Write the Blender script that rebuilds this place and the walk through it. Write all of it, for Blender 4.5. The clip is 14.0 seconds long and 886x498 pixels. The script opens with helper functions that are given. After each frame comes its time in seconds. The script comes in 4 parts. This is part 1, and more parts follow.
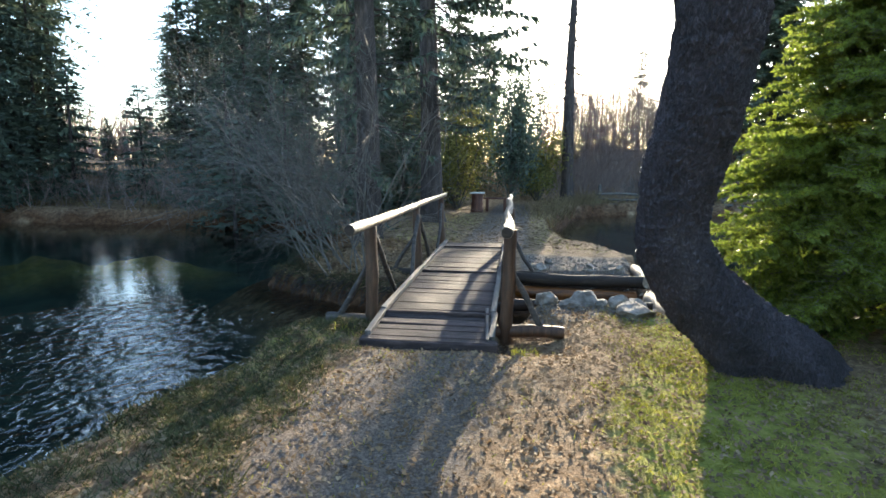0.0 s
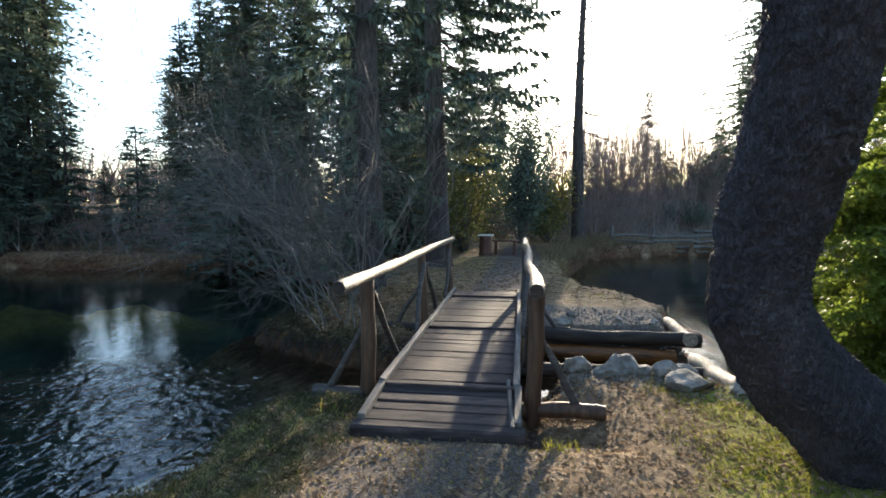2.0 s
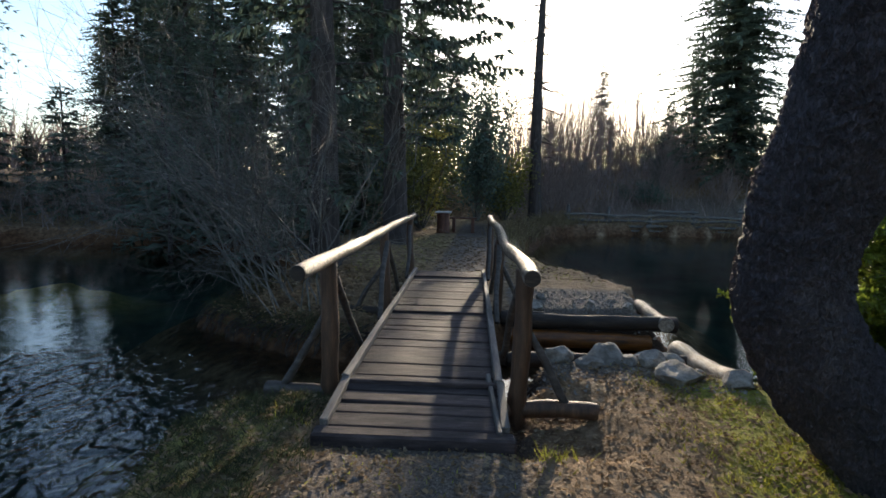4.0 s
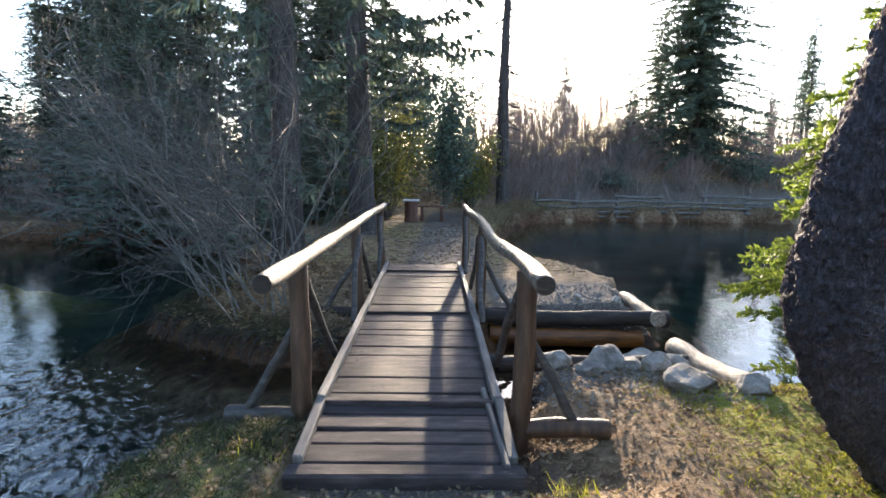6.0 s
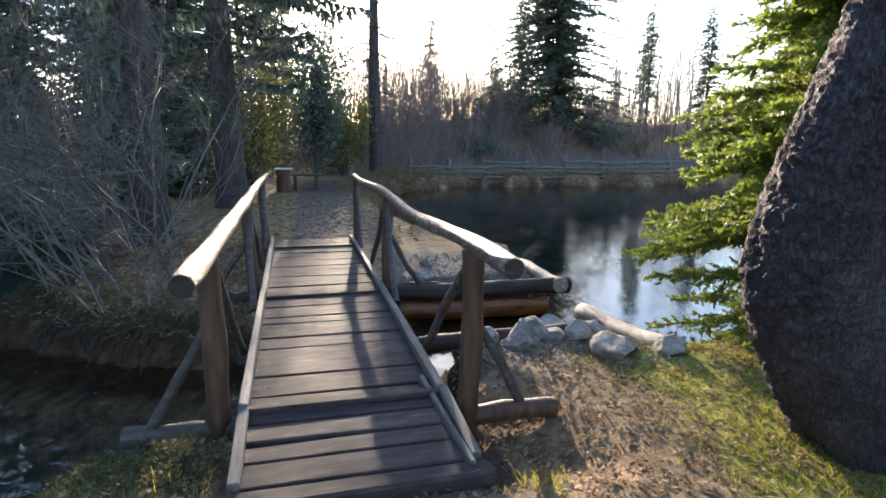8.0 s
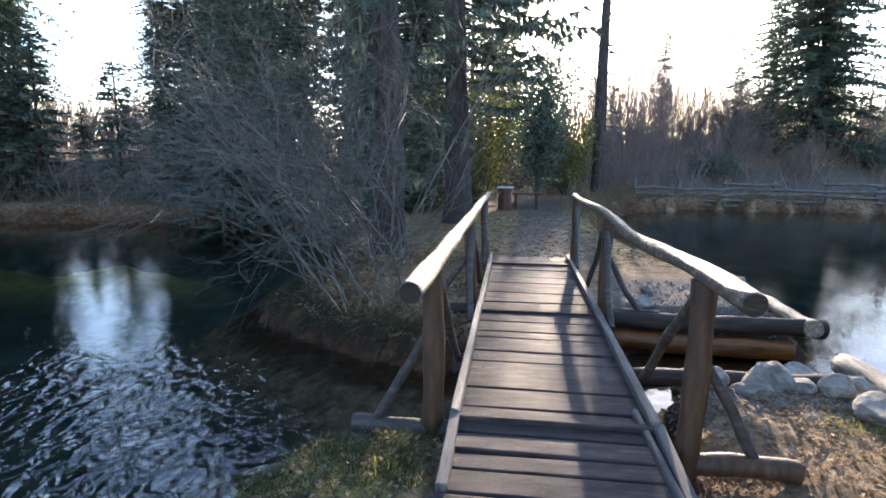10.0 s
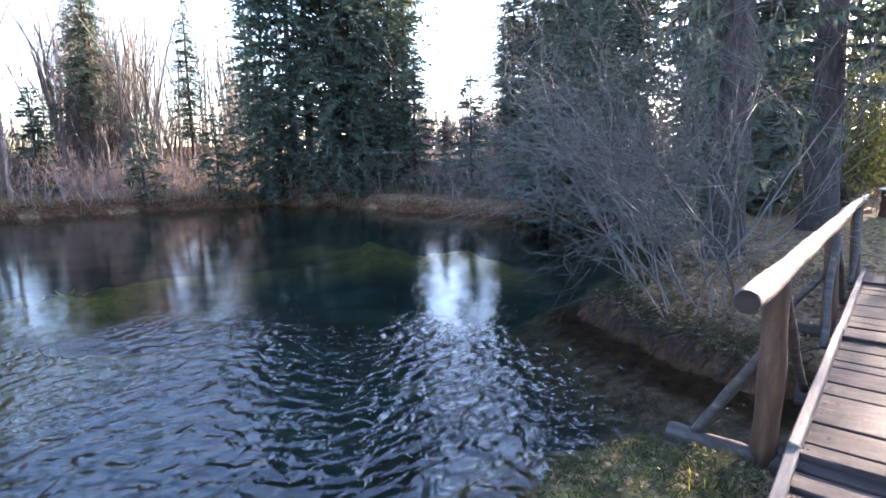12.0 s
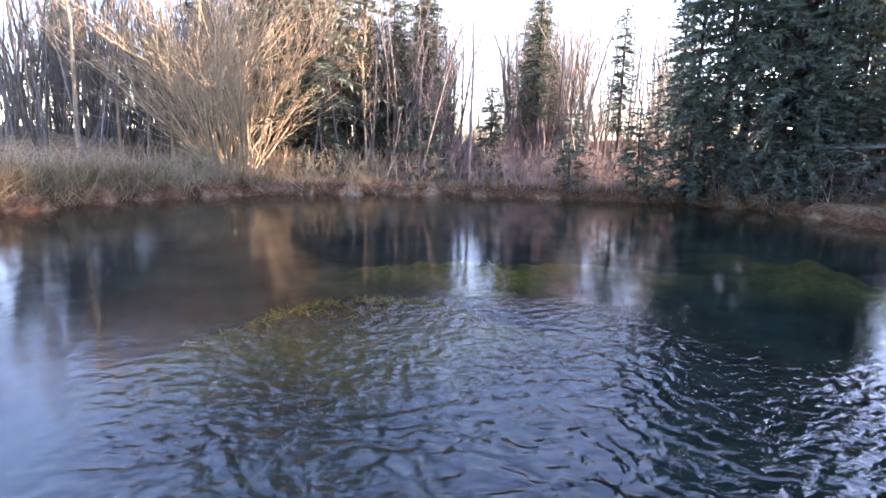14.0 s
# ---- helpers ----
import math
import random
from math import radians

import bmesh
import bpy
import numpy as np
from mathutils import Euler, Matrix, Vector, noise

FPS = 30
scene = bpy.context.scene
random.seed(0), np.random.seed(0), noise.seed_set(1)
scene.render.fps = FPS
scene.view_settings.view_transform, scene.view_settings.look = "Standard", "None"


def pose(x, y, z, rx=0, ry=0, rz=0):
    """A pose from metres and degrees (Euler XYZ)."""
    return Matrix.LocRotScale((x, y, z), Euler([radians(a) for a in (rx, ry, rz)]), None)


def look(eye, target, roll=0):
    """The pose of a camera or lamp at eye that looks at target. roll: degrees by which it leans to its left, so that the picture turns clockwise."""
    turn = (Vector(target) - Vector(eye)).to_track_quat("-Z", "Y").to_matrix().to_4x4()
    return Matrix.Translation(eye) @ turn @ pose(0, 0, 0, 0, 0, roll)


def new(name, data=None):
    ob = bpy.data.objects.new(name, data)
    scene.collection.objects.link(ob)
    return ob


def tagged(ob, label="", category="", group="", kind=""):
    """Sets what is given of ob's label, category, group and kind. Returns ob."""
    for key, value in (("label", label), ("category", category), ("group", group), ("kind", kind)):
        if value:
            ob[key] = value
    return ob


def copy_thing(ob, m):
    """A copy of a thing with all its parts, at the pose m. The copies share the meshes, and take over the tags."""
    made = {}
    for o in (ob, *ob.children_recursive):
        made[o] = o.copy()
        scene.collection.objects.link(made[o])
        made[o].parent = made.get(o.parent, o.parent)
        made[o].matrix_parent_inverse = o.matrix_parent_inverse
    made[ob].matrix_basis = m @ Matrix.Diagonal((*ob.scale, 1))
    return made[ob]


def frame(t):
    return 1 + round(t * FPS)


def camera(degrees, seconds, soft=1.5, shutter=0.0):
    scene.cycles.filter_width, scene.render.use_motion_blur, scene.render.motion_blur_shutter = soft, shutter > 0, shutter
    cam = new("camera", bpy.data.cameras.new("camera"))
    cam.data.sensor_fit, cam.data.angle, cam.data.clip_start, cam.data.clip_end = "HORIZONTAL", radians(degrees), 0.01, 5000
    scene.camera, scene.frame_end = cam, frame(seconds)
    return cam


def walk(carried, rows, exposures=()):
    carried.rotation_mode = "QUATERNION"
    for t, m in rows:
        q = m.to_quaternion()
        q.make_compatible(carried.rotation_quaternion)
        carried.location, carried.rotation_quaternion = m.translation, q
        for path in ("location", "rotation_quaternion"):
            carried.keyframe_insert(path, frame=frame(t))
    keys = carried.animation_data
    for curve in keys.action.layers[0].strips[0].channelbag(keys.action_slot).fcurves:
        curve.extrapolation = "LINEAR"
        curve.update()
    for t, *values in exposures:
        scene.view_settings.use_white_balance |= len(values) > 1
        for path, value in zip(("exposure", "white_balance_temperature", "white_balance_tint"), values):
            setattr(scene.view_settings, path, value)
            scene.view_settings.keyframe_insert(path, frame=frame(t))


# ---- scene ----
cam = camera(76.9, 14.0, 1.6)
PATH = [
    (0, (0.724, -4.62, 1.507), (0.476, -2.656, 1.216), 0.5),
    (0.5, (0.699, -4.385, 1.508), (0.439, -2.434, 1.158), 0.3),
    (1, (0.705, -4.12, 1.521), (0.3, -2.172, 1.317), 0.4),
    (1.5, (0.68, -3.916, 1.513), (0.349, -1.961, 1.254), 0.2),
    (2, (0.554, -3.676, 1.514), (0.285, -1.7, 1.368), 0.2),
    (2.5, (0.44, -3.53, 1.508), (0.186, -1.552, 1.349), -0.4),
    (3, (0.415, -3.384, 1.498), (0.116, -1.41, 1.38), -1.0),
    (3.5, (0.396, -3.236, 1.49), (0.202, -1.248, 1.378), 0.7),
    (4, (0.311, -3.136, 1.488), (0.219, -1.151, 1.26), 1.3),
    (4.2, (0.265, -3.11, 1.487), (0.19, -1.123, 1.269), -0.4),
    (6.5, (0.02, -2.454, 1.508), (0.172, -0.48, 1.231), 2.6),
    (7, (-0.154, -2.331, 1.522), (0.304, -0.397, 1.292), 1.0),
    (7.2, (-0.185, -2.289, 1.529), (0.339, -0.379, 1.25), 0.4),
    (9.3, (-0.277, -2.209, 1.517), (0.083, -0.287, 1.1), 1.6),
    (9.5, (-0.271, -2.213, 1.518), (-0.051, -0.266, 1.115), 0.6),
    (10, (-0.26, -2.22, 1.523), (-0.504, -0.262, 1.196), 0.6),
    (10.5, (-0.238, -2.254, 1.532), (-0.96, -0.422, 1.181), -0.7),
    (11, (-0.243, -2.265, 1.52), (-1.224, -0.565, 1.137), -1.4),
    (11.5, (-0.252, -2.31, 1.535), (-1.45, -0.741, 1.212), -1.0),
    (12, (-0.251, -2.302, 1.523), (-1.51, -0.785, 1.187), -0.4),
    (12.5, (-0.349, -2.238, 1.497), (-1.723, -0.816, 1.196), 0.4),
    (13, (-0.554, -2.144, 1.478), (-2.168, -0.992, 1.218), -1.1),
    (13.5, (-0.669, -2.128, 1.468), (-2.524, -1.432, 1.193), -0.4),
    (14, (-0.757, -2.159, 1.463), (-2.694, -1.816, 1.1), 1.4),
]
EXPOSURES = [(0, 2.3, 6700, 8), (1.5, 2.2, 6700, 8), (2.1, 1.7, 6700, 10), (3.0, 1.35, 6700, 10), (4.2, 1.05, 6700, 12), (6.3, 2.4, 6700, 15), (7.2, 2.15, 6700, 15), (9.3, 2.2, 6600, 16), (11.0, 2.85, 6400, 22), (12.5, 3.1, 6500, 30), (14.0, 3.25, 6900, 39)]
walk(cam, [(t, look(eye, target, roll)) for t, eye, target, roll in PATH], EXPOSURES)

# ---- sky, sun and exposure ----
SUN_AZ, SUN_EL = 7.5, 14.0          # degrees to the right of the bridge's axis (+y), and up
world = bpy.data.worlds.new("sky")
scene.world = world
world.use_nodes = True
wn = world.node_tree
sky = wn.nodes.new("ShaderNodeTexSky")
sky.sky_type = "NISHITA"
sky.sun_disc = False
sky.sun_elevation = radians(SUN_EL)
sky.sun_rotation = radians(SUN_AZ)
sky.air_density, sky.dust_density, sky.ozone_density = 1.0, 0.7, 2.5
wn.nodes["Background"].inputs["Strength"].default_value = 0.15
wn.links.new(sky.outputs[0], wn.nodes["Background"].inputs["Color"])
sun = new("sun", bpy.data.lights.new("sun", "SUN"))
sun.data.energy, sun.data.angle, sun.data.color = 5.0, radians(0.6), (1.0, 0.86, 0.66)
az, el = radians(SUN_AZ), radians(SUN_EL)
sun_way = Vector((math.sin(az) * math.cos(el), math.cos(az) * math.cos(el), math.sin(el)))
sun.matrix_world = look(sun_way * 60, (0, 0, 0))

# ---- materials ----
def nodes_of(name):
    m = bpy.data.materials.new(name)
    m.use_nodes = True
    nt = m.node_tree
    return m, nt, nt.nodes["Principled BSDF"]


def add(nt, kind, **kw):
    n = nt.nodes.new("ShaderNode" + kind)
    for k, v in kw.items():
        n.inputs[k.replace("_", " ")].default_value = v
    return n


def ramp(nt, fac, stops):
    r = nt.nodes.new("ShaderNodeValToRGB")
    e = r.color_ramp.elements
    while len(e) < len(stops):
        e.new(0.5)
    for el_, (p, c) in zip(e, stops):
        el_.position, el_.color = p, (*c, 1)
    nt.links.new(fac, r.inputs[0])
    return r.outputs[0]


def mixc(nt, fac, a, b, how="MIX"):
    m = nt.nodes.new("ShaderNodeMix")
    m.data_type, m.blend_type = "RGBA", how
    for sock, v in ((m.inputs[0], fac), (m.inputs[6], a), (m.inputs[7], b)):
        if isinstance(v, (int, float)):
            sock.default_value = v
        elif isinstance(v, tuple):
            sock.default_value = (*v, 1)
        else:
            nt.links.new(v, sock)
    return m.outputs[2]


def coords(nt, space="Object", scale=(1, 1, 1)):
    c = nt.nodes.new("ShaderNodeTexCoord")
    mp = nt.nodes.new("ShaderNodeMapping")
    mp.inputs["Scale"].default_value = scale
    nt.links.new(c.outputs[space], mp.inputs[0])
    return mp.outputs[0]


def noise_tex(nt, vec, scale, detail=4, rough=0.6, dist=0.0):
    n = add(nt, "TexNoise", Scale=scale, Detail=detail, Roughness=rough, Distortion=dist)
    nt.links.new(vec, n.inputs["Vector"])
    return n.outputs["Fac"]


def bump(nt, bsdf, height, strength, dist):
    b = add(nt, "Bump", Strength=strength, Distance=dist)
    nt.links.new(height, b.inputs["Height"])
    nt.links.new(b.outputs[0], bsdf.inputs["Normal"])
    return b


def natural(name, dark, mid, light, scale=3, fine=30, rough=0.85, stretch=(1, 1, 1), rel=0.4, depth=0.01, island=0.0, objrand=0.0, trans=0.0):
    """Colour from two scales of noise, with relief; island and objrand vary it from piece to piece."""
    m, nt, b = nodes_of(name)
    v = coords(nt, "Object", stretch)
    big, small = noise_tex(nt, v, scale), noise_tex(nt, v, fine, 6, 0.7)
    c1 = ramp(nt, big, [(0.3, dark), (0.55, mid), (0.75, light)])
    c2 = ramp(nt, small, [(0.25, (0.45,) * 3), (0.6, (1, 1, 1)), (0.8, (1.25,) * 3)])
    col = mixc(nt, 0.8, c1, c2, "MULTIPLY")
    for amount, node, out in ((island, "NewGeometry", "Random Per Island"), (objrand, "ObjectInfo", "Random")):
        if amount:
            g = nt.nodes.new("ShaderNode" + node)
            k = ramp(nt, g.outputs[out], [(0, (1 - amount,) * 3), (1, (1 + amount,) * 3)])
            col = mixc(nt, 1.0, col, k, "MULTIPLY")
    nt.links.new(col, b.inputs["Base Color"])
    b.inputs["Roughness"].default_value = rough
    if rel:
        bump(nt, b, small, rel, depth)
    if trans:
        t = nt.nodes.new("ShaderNodeBsdfTranslucent")
        nt.links.new(col, t.inputs["Color"])
        mx = nt.nodes.new("ShaderNodeMixShader")
        mx.inputs[0].default_value = trans
        nt.links.new(b.outputs[0], mx.inputs[1])
        nt.links.new(t.outputs[0], mx.inputs[2])
        nt.links.new(mx.outputs[0], nt.nodes["Material Output"].inputs["Surface"])
    return m


def ground_material():
    m, nt, b = nodes_of("ground_soil_and_moss")
    v = coords(nt)
    a = nt.nodes.new("ShaderNodeAttribute")
    a.attribute_name = "zone"
    sep = nt.nodes.new("ShaderNodeSeparateColor")
    nt.links.new(a.outputs["Color"], sep.inputs[0])
    big, mid, fine = noise_tex(nt, v, 0.9), noise_tex(nt, v, 7, 6, 0.7), noise_tex(nt, v, 55, 6, 0.75)
    litter = ramp(nt, mid, [(0.3, (0.07, 0.042, 0.024)), (0.5, (0.25, 0.165, 0.095)), (0.72, (0.48, 0.345, 0.21))])
    grass = ramp(nt, mid, [(0.3, (0.09, 0.10, 0.02)), (0.5, (0.25, 0.25, 0.05)), (0.72, (0.42, 0.37, 0.10))])
    gravel = ramp(nt, fine, [(0.3, (0.055, 0.042, 0.032)), (0.5, (0.15, 0.12, 0.095)), (0.7, (0.27, 0.225, 0.185))])
    bed = mixc(nt, sep.outputs[0], ramp(nt, big, [(0.36, (0.010, 0.028, 0.034)), (0.6, (0.04, 0.09, 0.08))]), ramp(nt, mid, [(0.3, (0.20, 0.20, 0.03)), (0.5, (0.50, 0.45, 0.07)), (0.68, (0.75, 0.64, 0.18))]))
    thr = lambda s, lo, hi: ramp(nt, s, [(lo, (0, 0, 0)), (hi, (1, 1, 1))])
    def ragged(sock):
        n = nt.nodes.new("ShaderNodeMath"); n.operation = "MULTIPLY_ADD"
        nt.links.new(mid, n.inputs[0]); n.inputs[1].default_value = 0.9
        n2 = nt.nodes.new("ShaderNodeMath"); n2.operation = "SUBTRACT"
        nt.links.new(sock, n2.inputs[0]); n2.inputs[1].default_value = 0.45
        nt.links.new(n2.outputs[0], n.inputs[2])
        return thr(n.outputs[0], 0.35, 0.65)
    col = mixc(nt, ragged(sep.outputs[1]), litter, grass)
    col = mixc(nt, ragged(sep.outputs[0]), col, gravel)
    col = mixc(nt, 0.7, col, ramp(nt, fine, [(0.25, (0.6,) * 3), (0.7, (1.4,) * 3)]), "MULTIPLY")
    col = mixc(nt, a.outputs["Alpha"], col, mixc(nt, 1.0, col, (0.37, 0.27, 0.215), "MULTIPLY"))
    col = mixc(nt, sep.outputs[2], col, bed)
    nt.links.new(col, b.inputs["Base Color"])
    b.inputs["Roughness"].default_value = 0.95
    b.inputs["Specular IOR Level"].default_value = 0.2
    h = nt.nodes.new("ShaderNodeMath"); h.operation = "MULTIPLY_ADD"
    nt.links.new(mid, h.inputs[0]); h.inputs[1].default_value = 1.5; nt.links.new(fine, h.inputs[2])
    bump(nt, b, h.outputs[0], 0.7, 0.035)
    return m


WATER = -0.40
SPRING = (-4.6, 1.6)


def water_material():
    m, nt, b = nodes_of("pond_water")
    nt.nodes.remove(b)
    pos = coords(nt, "Object")
    # current and wind ripples: broad swell, short ripples, and a calmer far side
    w1 = noise_tex(nt, coords(nt, "Object", (1.0, 0.62, 1)), 7.0, 2, 0.45, 0.8)
    w2 = noise_tex(nt, coords(nt, "Object", (1.0, 0.62, 1)), 17.0, 2, 0.45, 0.8)
    off = nt.nodes.new("ShaderNodeVectorMath"); off.operation = "SUBTRACT"
    nt.links.new(pos, off.inputs[0]); off.inputs[1].default_value = (-3.9, -0.6, WATER)
    oval = nt.nodes.new("ShaderNodeCombineXYZ")
    for k, axis in enumerate(((-0.88, -0.47, 0), (0.61, -1.14, 0))):
        dot = nt.nodes.new("ShaderNodeVectorMath"); dot.operation = "DOT_PRODUCT"
        nt.links.new(off.outputs[0], dot.inputs[0]); dot.inputs[1].default_value = axis
        nt.links.new(dot.outputs["Value"], oval.inputs[k])
    ln = nt.nodes.new("ShaderNodeVectorMath"); ln.operation = "LENGTH"
    nt.links.new(oval.outputs[0], ln.inputs[0])
    mr = nt.nodes.new("ShaderNodeMapRange")
    mr.interpolation_type = "SMOOTHSTEP"
    nt.links.new(ln.outputs["Value"], mr.inputs["Value"])
    for k, val in (("From Min", 2.9), ("From Max", 4.5), ("To Min", 1.0), ("To Max", 0.09)):
        mr.inputs[k].default_value = val
    out = nt.nodes.new("ShaderNodeVectorMath"); out.operation = "DISTANCE"
    nt.links.new(pos, out.inputs[0]); out.inputs[1].default_value = (-1.7, 1.7, WATER)
    mo = nt.nodes.new("ShaderNodeMapRange")
    mo.interpolation_type = "SMOOTHSTEP"
    nt.links.new(out.outputs["Value"], mo.inputs["Value"])
    for k, val in (("From Min", 1.1), ("From Max", 2.3), ("To Min", 0.8), ("To Max", 0.0)):
        mo.inputs[k].default_value = val
    rough_water = nt.nodes.new("ShaderNodeMath"); rough_water.operation = "MAXIMUM"
    nt.links.new(mr.outputs[0], rough_water.inputs[0]); nt.links.new(mo.outputs[0], rough_water.inputs[1])
    s = nt.nodes.new("ShaderNodeMath"); s.operation = "MULTIPLY_ADD"
    nt.links.new(w2, s.inputs[0]); s.inputs[1].default_value = 0.20; nt.links.new(w1, s.inputs[2])
    # rings spreading from the spring that wells up in the left pool
    shift = nt.nodes.new("ShaderNodeVectorMath"); shift.operation = "SUBTRACT"
    nt.links.new(pos, shift.inputs[0]); shift.inputs[1].default_value = (SPRING[0], SPRING[1], WATER)
    ring = nt.nodes.new("ShaderNodeTexWave"); ring.wave_type = "RINGS"; ring.rings_direction = "SPHERICAL"
    nt.links.new(shift.outputs[0], ring.inputs["Vector"])
    for k, val in (("Scale", 1.5), ("Distortion", 9.0), ("Detail", 2.0), ("Detail Scale", 1.6), ("Detail Roughness", 0.5)):
        ring.inputs[k].default_value = val
    both = nt.nodes.new("ShaderNodeMath"); both.operation = "MULTIPLY_ADD"
    nt.links.new(ring.outputs["Fac"], both.inputs[0]); both.inputs[1].default_value = 0.16; nt.links.new(s.outputs[0], both.inputs[2])
    h = nt.nodes.new("ShaderNodeMath"); h.operation = "MULTIPLY"
    nt.links.new(both.outputs[0], h.inputs[0]); nt.links.new(rough_water.outputs[0], h.inputs[1])
    bp = add(nt, "Bump", Strength=1.0, Distance=0.034)
    nt.links.new(h.outputs[0], bp.inputs["Height"])
    gl = add(nt, "BsdfGlossy", Roughness=0.012)
    tr = nt.nodes.new("ShaderNodeBsdfTransparent")
    tr.inputs["Color"].default_value = (0.90, 0.92, 0.84, 1)
    fr = add(nt, "Fresnel", IOR=1.68)
    nt.links.new(bp.outputs[0], gl.inputs["Normal"])
    nt.links.new(bp.outputs[0], fr.inputs["Normal"])
    mx = nt.nodes.new("ShaderNodeMixShader")
    nt.links.new(fr.outputs[0], mx.inputs[0])
    nt.links.new(tr.outputs[0], mx.inputs[1])
    nt.links.new(gl.outputs[0], mx.inputs[2])
    nt.links.new(mx.outputs[0], nt.nodes["Material Output"].inputs["Surface"])
    return m


def bark_material():
    m, nt, b = nodes_of("spruce_bark")
    v = coords(nt, "Object", (1, 1, 0.45))
    vo = add(nt, "TexVoronoi", Scale=34.0, Randomness=1.0)
    vo.feature = "DISTANCE_TO_EDGE"
    warp = mixc(nt, 0.22, v, noise_tex(nt, v, 14), "ADD")
    nt.links.new(warp, vo.inputs["Vector"])
    fine, big = noise_tex(nt, v, 70, 6, 0.75), noise_tex(nt, v, 2.5)
    plate = ramp(nt, vo.outputs["Distance"], [(0.0, (0.6,) * 3), (0.22, (1, 1, 1))])
    c = ramp(nt, big, [(0.3, (0.05, 0.041, 0.048)), (0.55, (0.102, 0.084, 0.096)), (0.75, (0.175, 0.148, 0.16))])
    c = mixc(nt, 1.0, mixc(nt, 1.0, c, plate, "MULTIPLY"), ramp(nt, fine, [(0.3, (0.4,) * 3), (0.62, (1.2,) * 3), (0.72, (2.2, 2.1, 2.1))]), "MULTIPLY")
    nt.links.new(c, b.inputs["Base Color"])
    b.inputs["Roughness"].default_value = 0.8
    h = nt.nodes.new("ShaderNodeMath"); h.operation = "MULTIPLY_ADD"
    nt.links.new(fine, h.inputs[0]); h.inputs[1].default_value = 0.5; nt.links.new(plate, h.inputs[2])
    bump(nt, b, h.outputs[0], 1.0, 0.03)
    return m


MAT_GROUND, MAT_WATER, MAT_BARK = ground_material(), water_material(), bark_material()
MAT_DECK = natural("weathered_deck_board", (0.024, 0.015, 0.013), (0.068, 0.046, 0.041), (0.14, 0.10, 0.088), 4.5, 60, 0.78, (1.1, 6, 6), 0.8, 0.007, objrand=0.34)
MAT_KERB = natural("grey_kerb_board", (0.08, 0.068, 0.058), (0.16, 0.14, 0.12), (0.28, 0.25, 0.225), 3, 30, 0.7, (9, 1, 9), 0.4, 0.005, objrand=0.15)
MAT_LOG = natural("peeled_pine_log", (0.055, 0.026, 0.013), (0.125, 0.06, 0.03), (0.22, 0.115, 0.058), 3, 26, 0.6, (8, 8, 1), 0.4, 0.006, objrand=0.15)
MAT_RAIL = natural("sun_bleached_rail", (0.05, 0.03, 0.018), (0.20, 0.145, 0.10), (0.55, 0.47, 0.39), 11, 60, 0.5, (4, 1.6, 4), 0.8, 0.012)
MAT_GREYLOG = natural("grey_weathered_log", (0.04, 0.03, 0.024), (0.085, 0.068, 0.056), (0.17, 0.14, 0.12), 3, 26, 0.7, (1.2, 8, 8), 0.5, 0.006)
MAT_WETLOG = natural("dark_wet_log", (0.018, 0.012, 0.009), (0.045, 0.03, 0.02), (0.11, 0.075, 0.055), 3, 26, 0.75, (1.2, 8, 8), 0.5, 0.008)
MAT_AMBERLOG = natural("amber_wet_log", (0.05, 0.016, 0.004), (0.22, 0.075, 0.012), (0.40, 0.15, 0.028), 3, 26, 0.4, (1.2, 8, 8), 0.4, 0.006)
MAT_PALELOG = natural("pale_bleached_log", (0.16, 0.115, 0.08), (0.36, 0.29, 0.22), (0.56, 0.49, 0.41), 4, 30, 0.65, (8, 1.5, 8), 0.5, 0.008)
MAT_STONE = natural("pale_granite_stone", (0.15, 0.13, 0.105), (0.33, 0.295, 0.25), (0.50, 0.46, 0.405), 6, 45, 0.85, (1, 1, 1), 0.6, 0.008, objrand=0.2)
# Young spruce's yellow-green, with the sun on its needles put into the colour.
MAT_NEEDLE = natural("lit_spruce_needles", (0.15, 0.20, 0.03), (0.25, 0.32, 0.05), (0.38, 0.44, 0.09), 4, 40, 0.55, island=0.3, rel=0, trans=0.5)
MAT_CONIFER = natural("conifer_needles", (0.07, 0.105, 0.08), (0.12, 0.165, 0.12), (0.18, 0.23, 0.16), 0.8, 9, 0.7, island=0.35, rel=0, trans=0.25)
MAT_EVERGREEN = natural("yellow_green_shrub_leaves", (0.12, 0.13, 0.03), (0.23, 0.22, 0.06), (0.36, 0.33, 0.12), 2, 20, 0.6, island=0.4, rel=0, trans=0.6)
MAT_TRUNK = natural("conifer_trunk_bark", (0.04, 0.031, 0.029), (0.088, 0.07, 0.064), (0.15, 0.125, 0.115), 3, 30, 0.9, (5, 5, 1), 0.9, 0.03)
MAT_TWIG = natural("grey_bare_twigs", (0.085, 0.074, 0.062), (0.165, 0.148, 0.127), (0.29, 0.262, 0.232), 3, 30, 0.8, island=0.45, rel=0)
MAT_TAN = natural("tan_bare_twigs", (0.30, 0.22, 0.13), (0.46, 0.36, 0.22), (0.60, 0.50, 0.34), 3, 30, 0.8, island=0.3, rel=0)
MAT_RUST = natural("reddish_bare_brush", (0.20, 0.145, 0.125), (0.33, 0.25, 0.22), (0.46, 0.37, 0.33), 2, 30, 0.85, island=0.3, rel=0)
MAT_DRY = natural("dry_reed_grass", (0.19, 0.13, 0.06), (0.33, 0.25, 0.13), (0.48, 0.39, 0.23), 2, 30, 0.8, island=0.35, rel=0, trans=0.2)
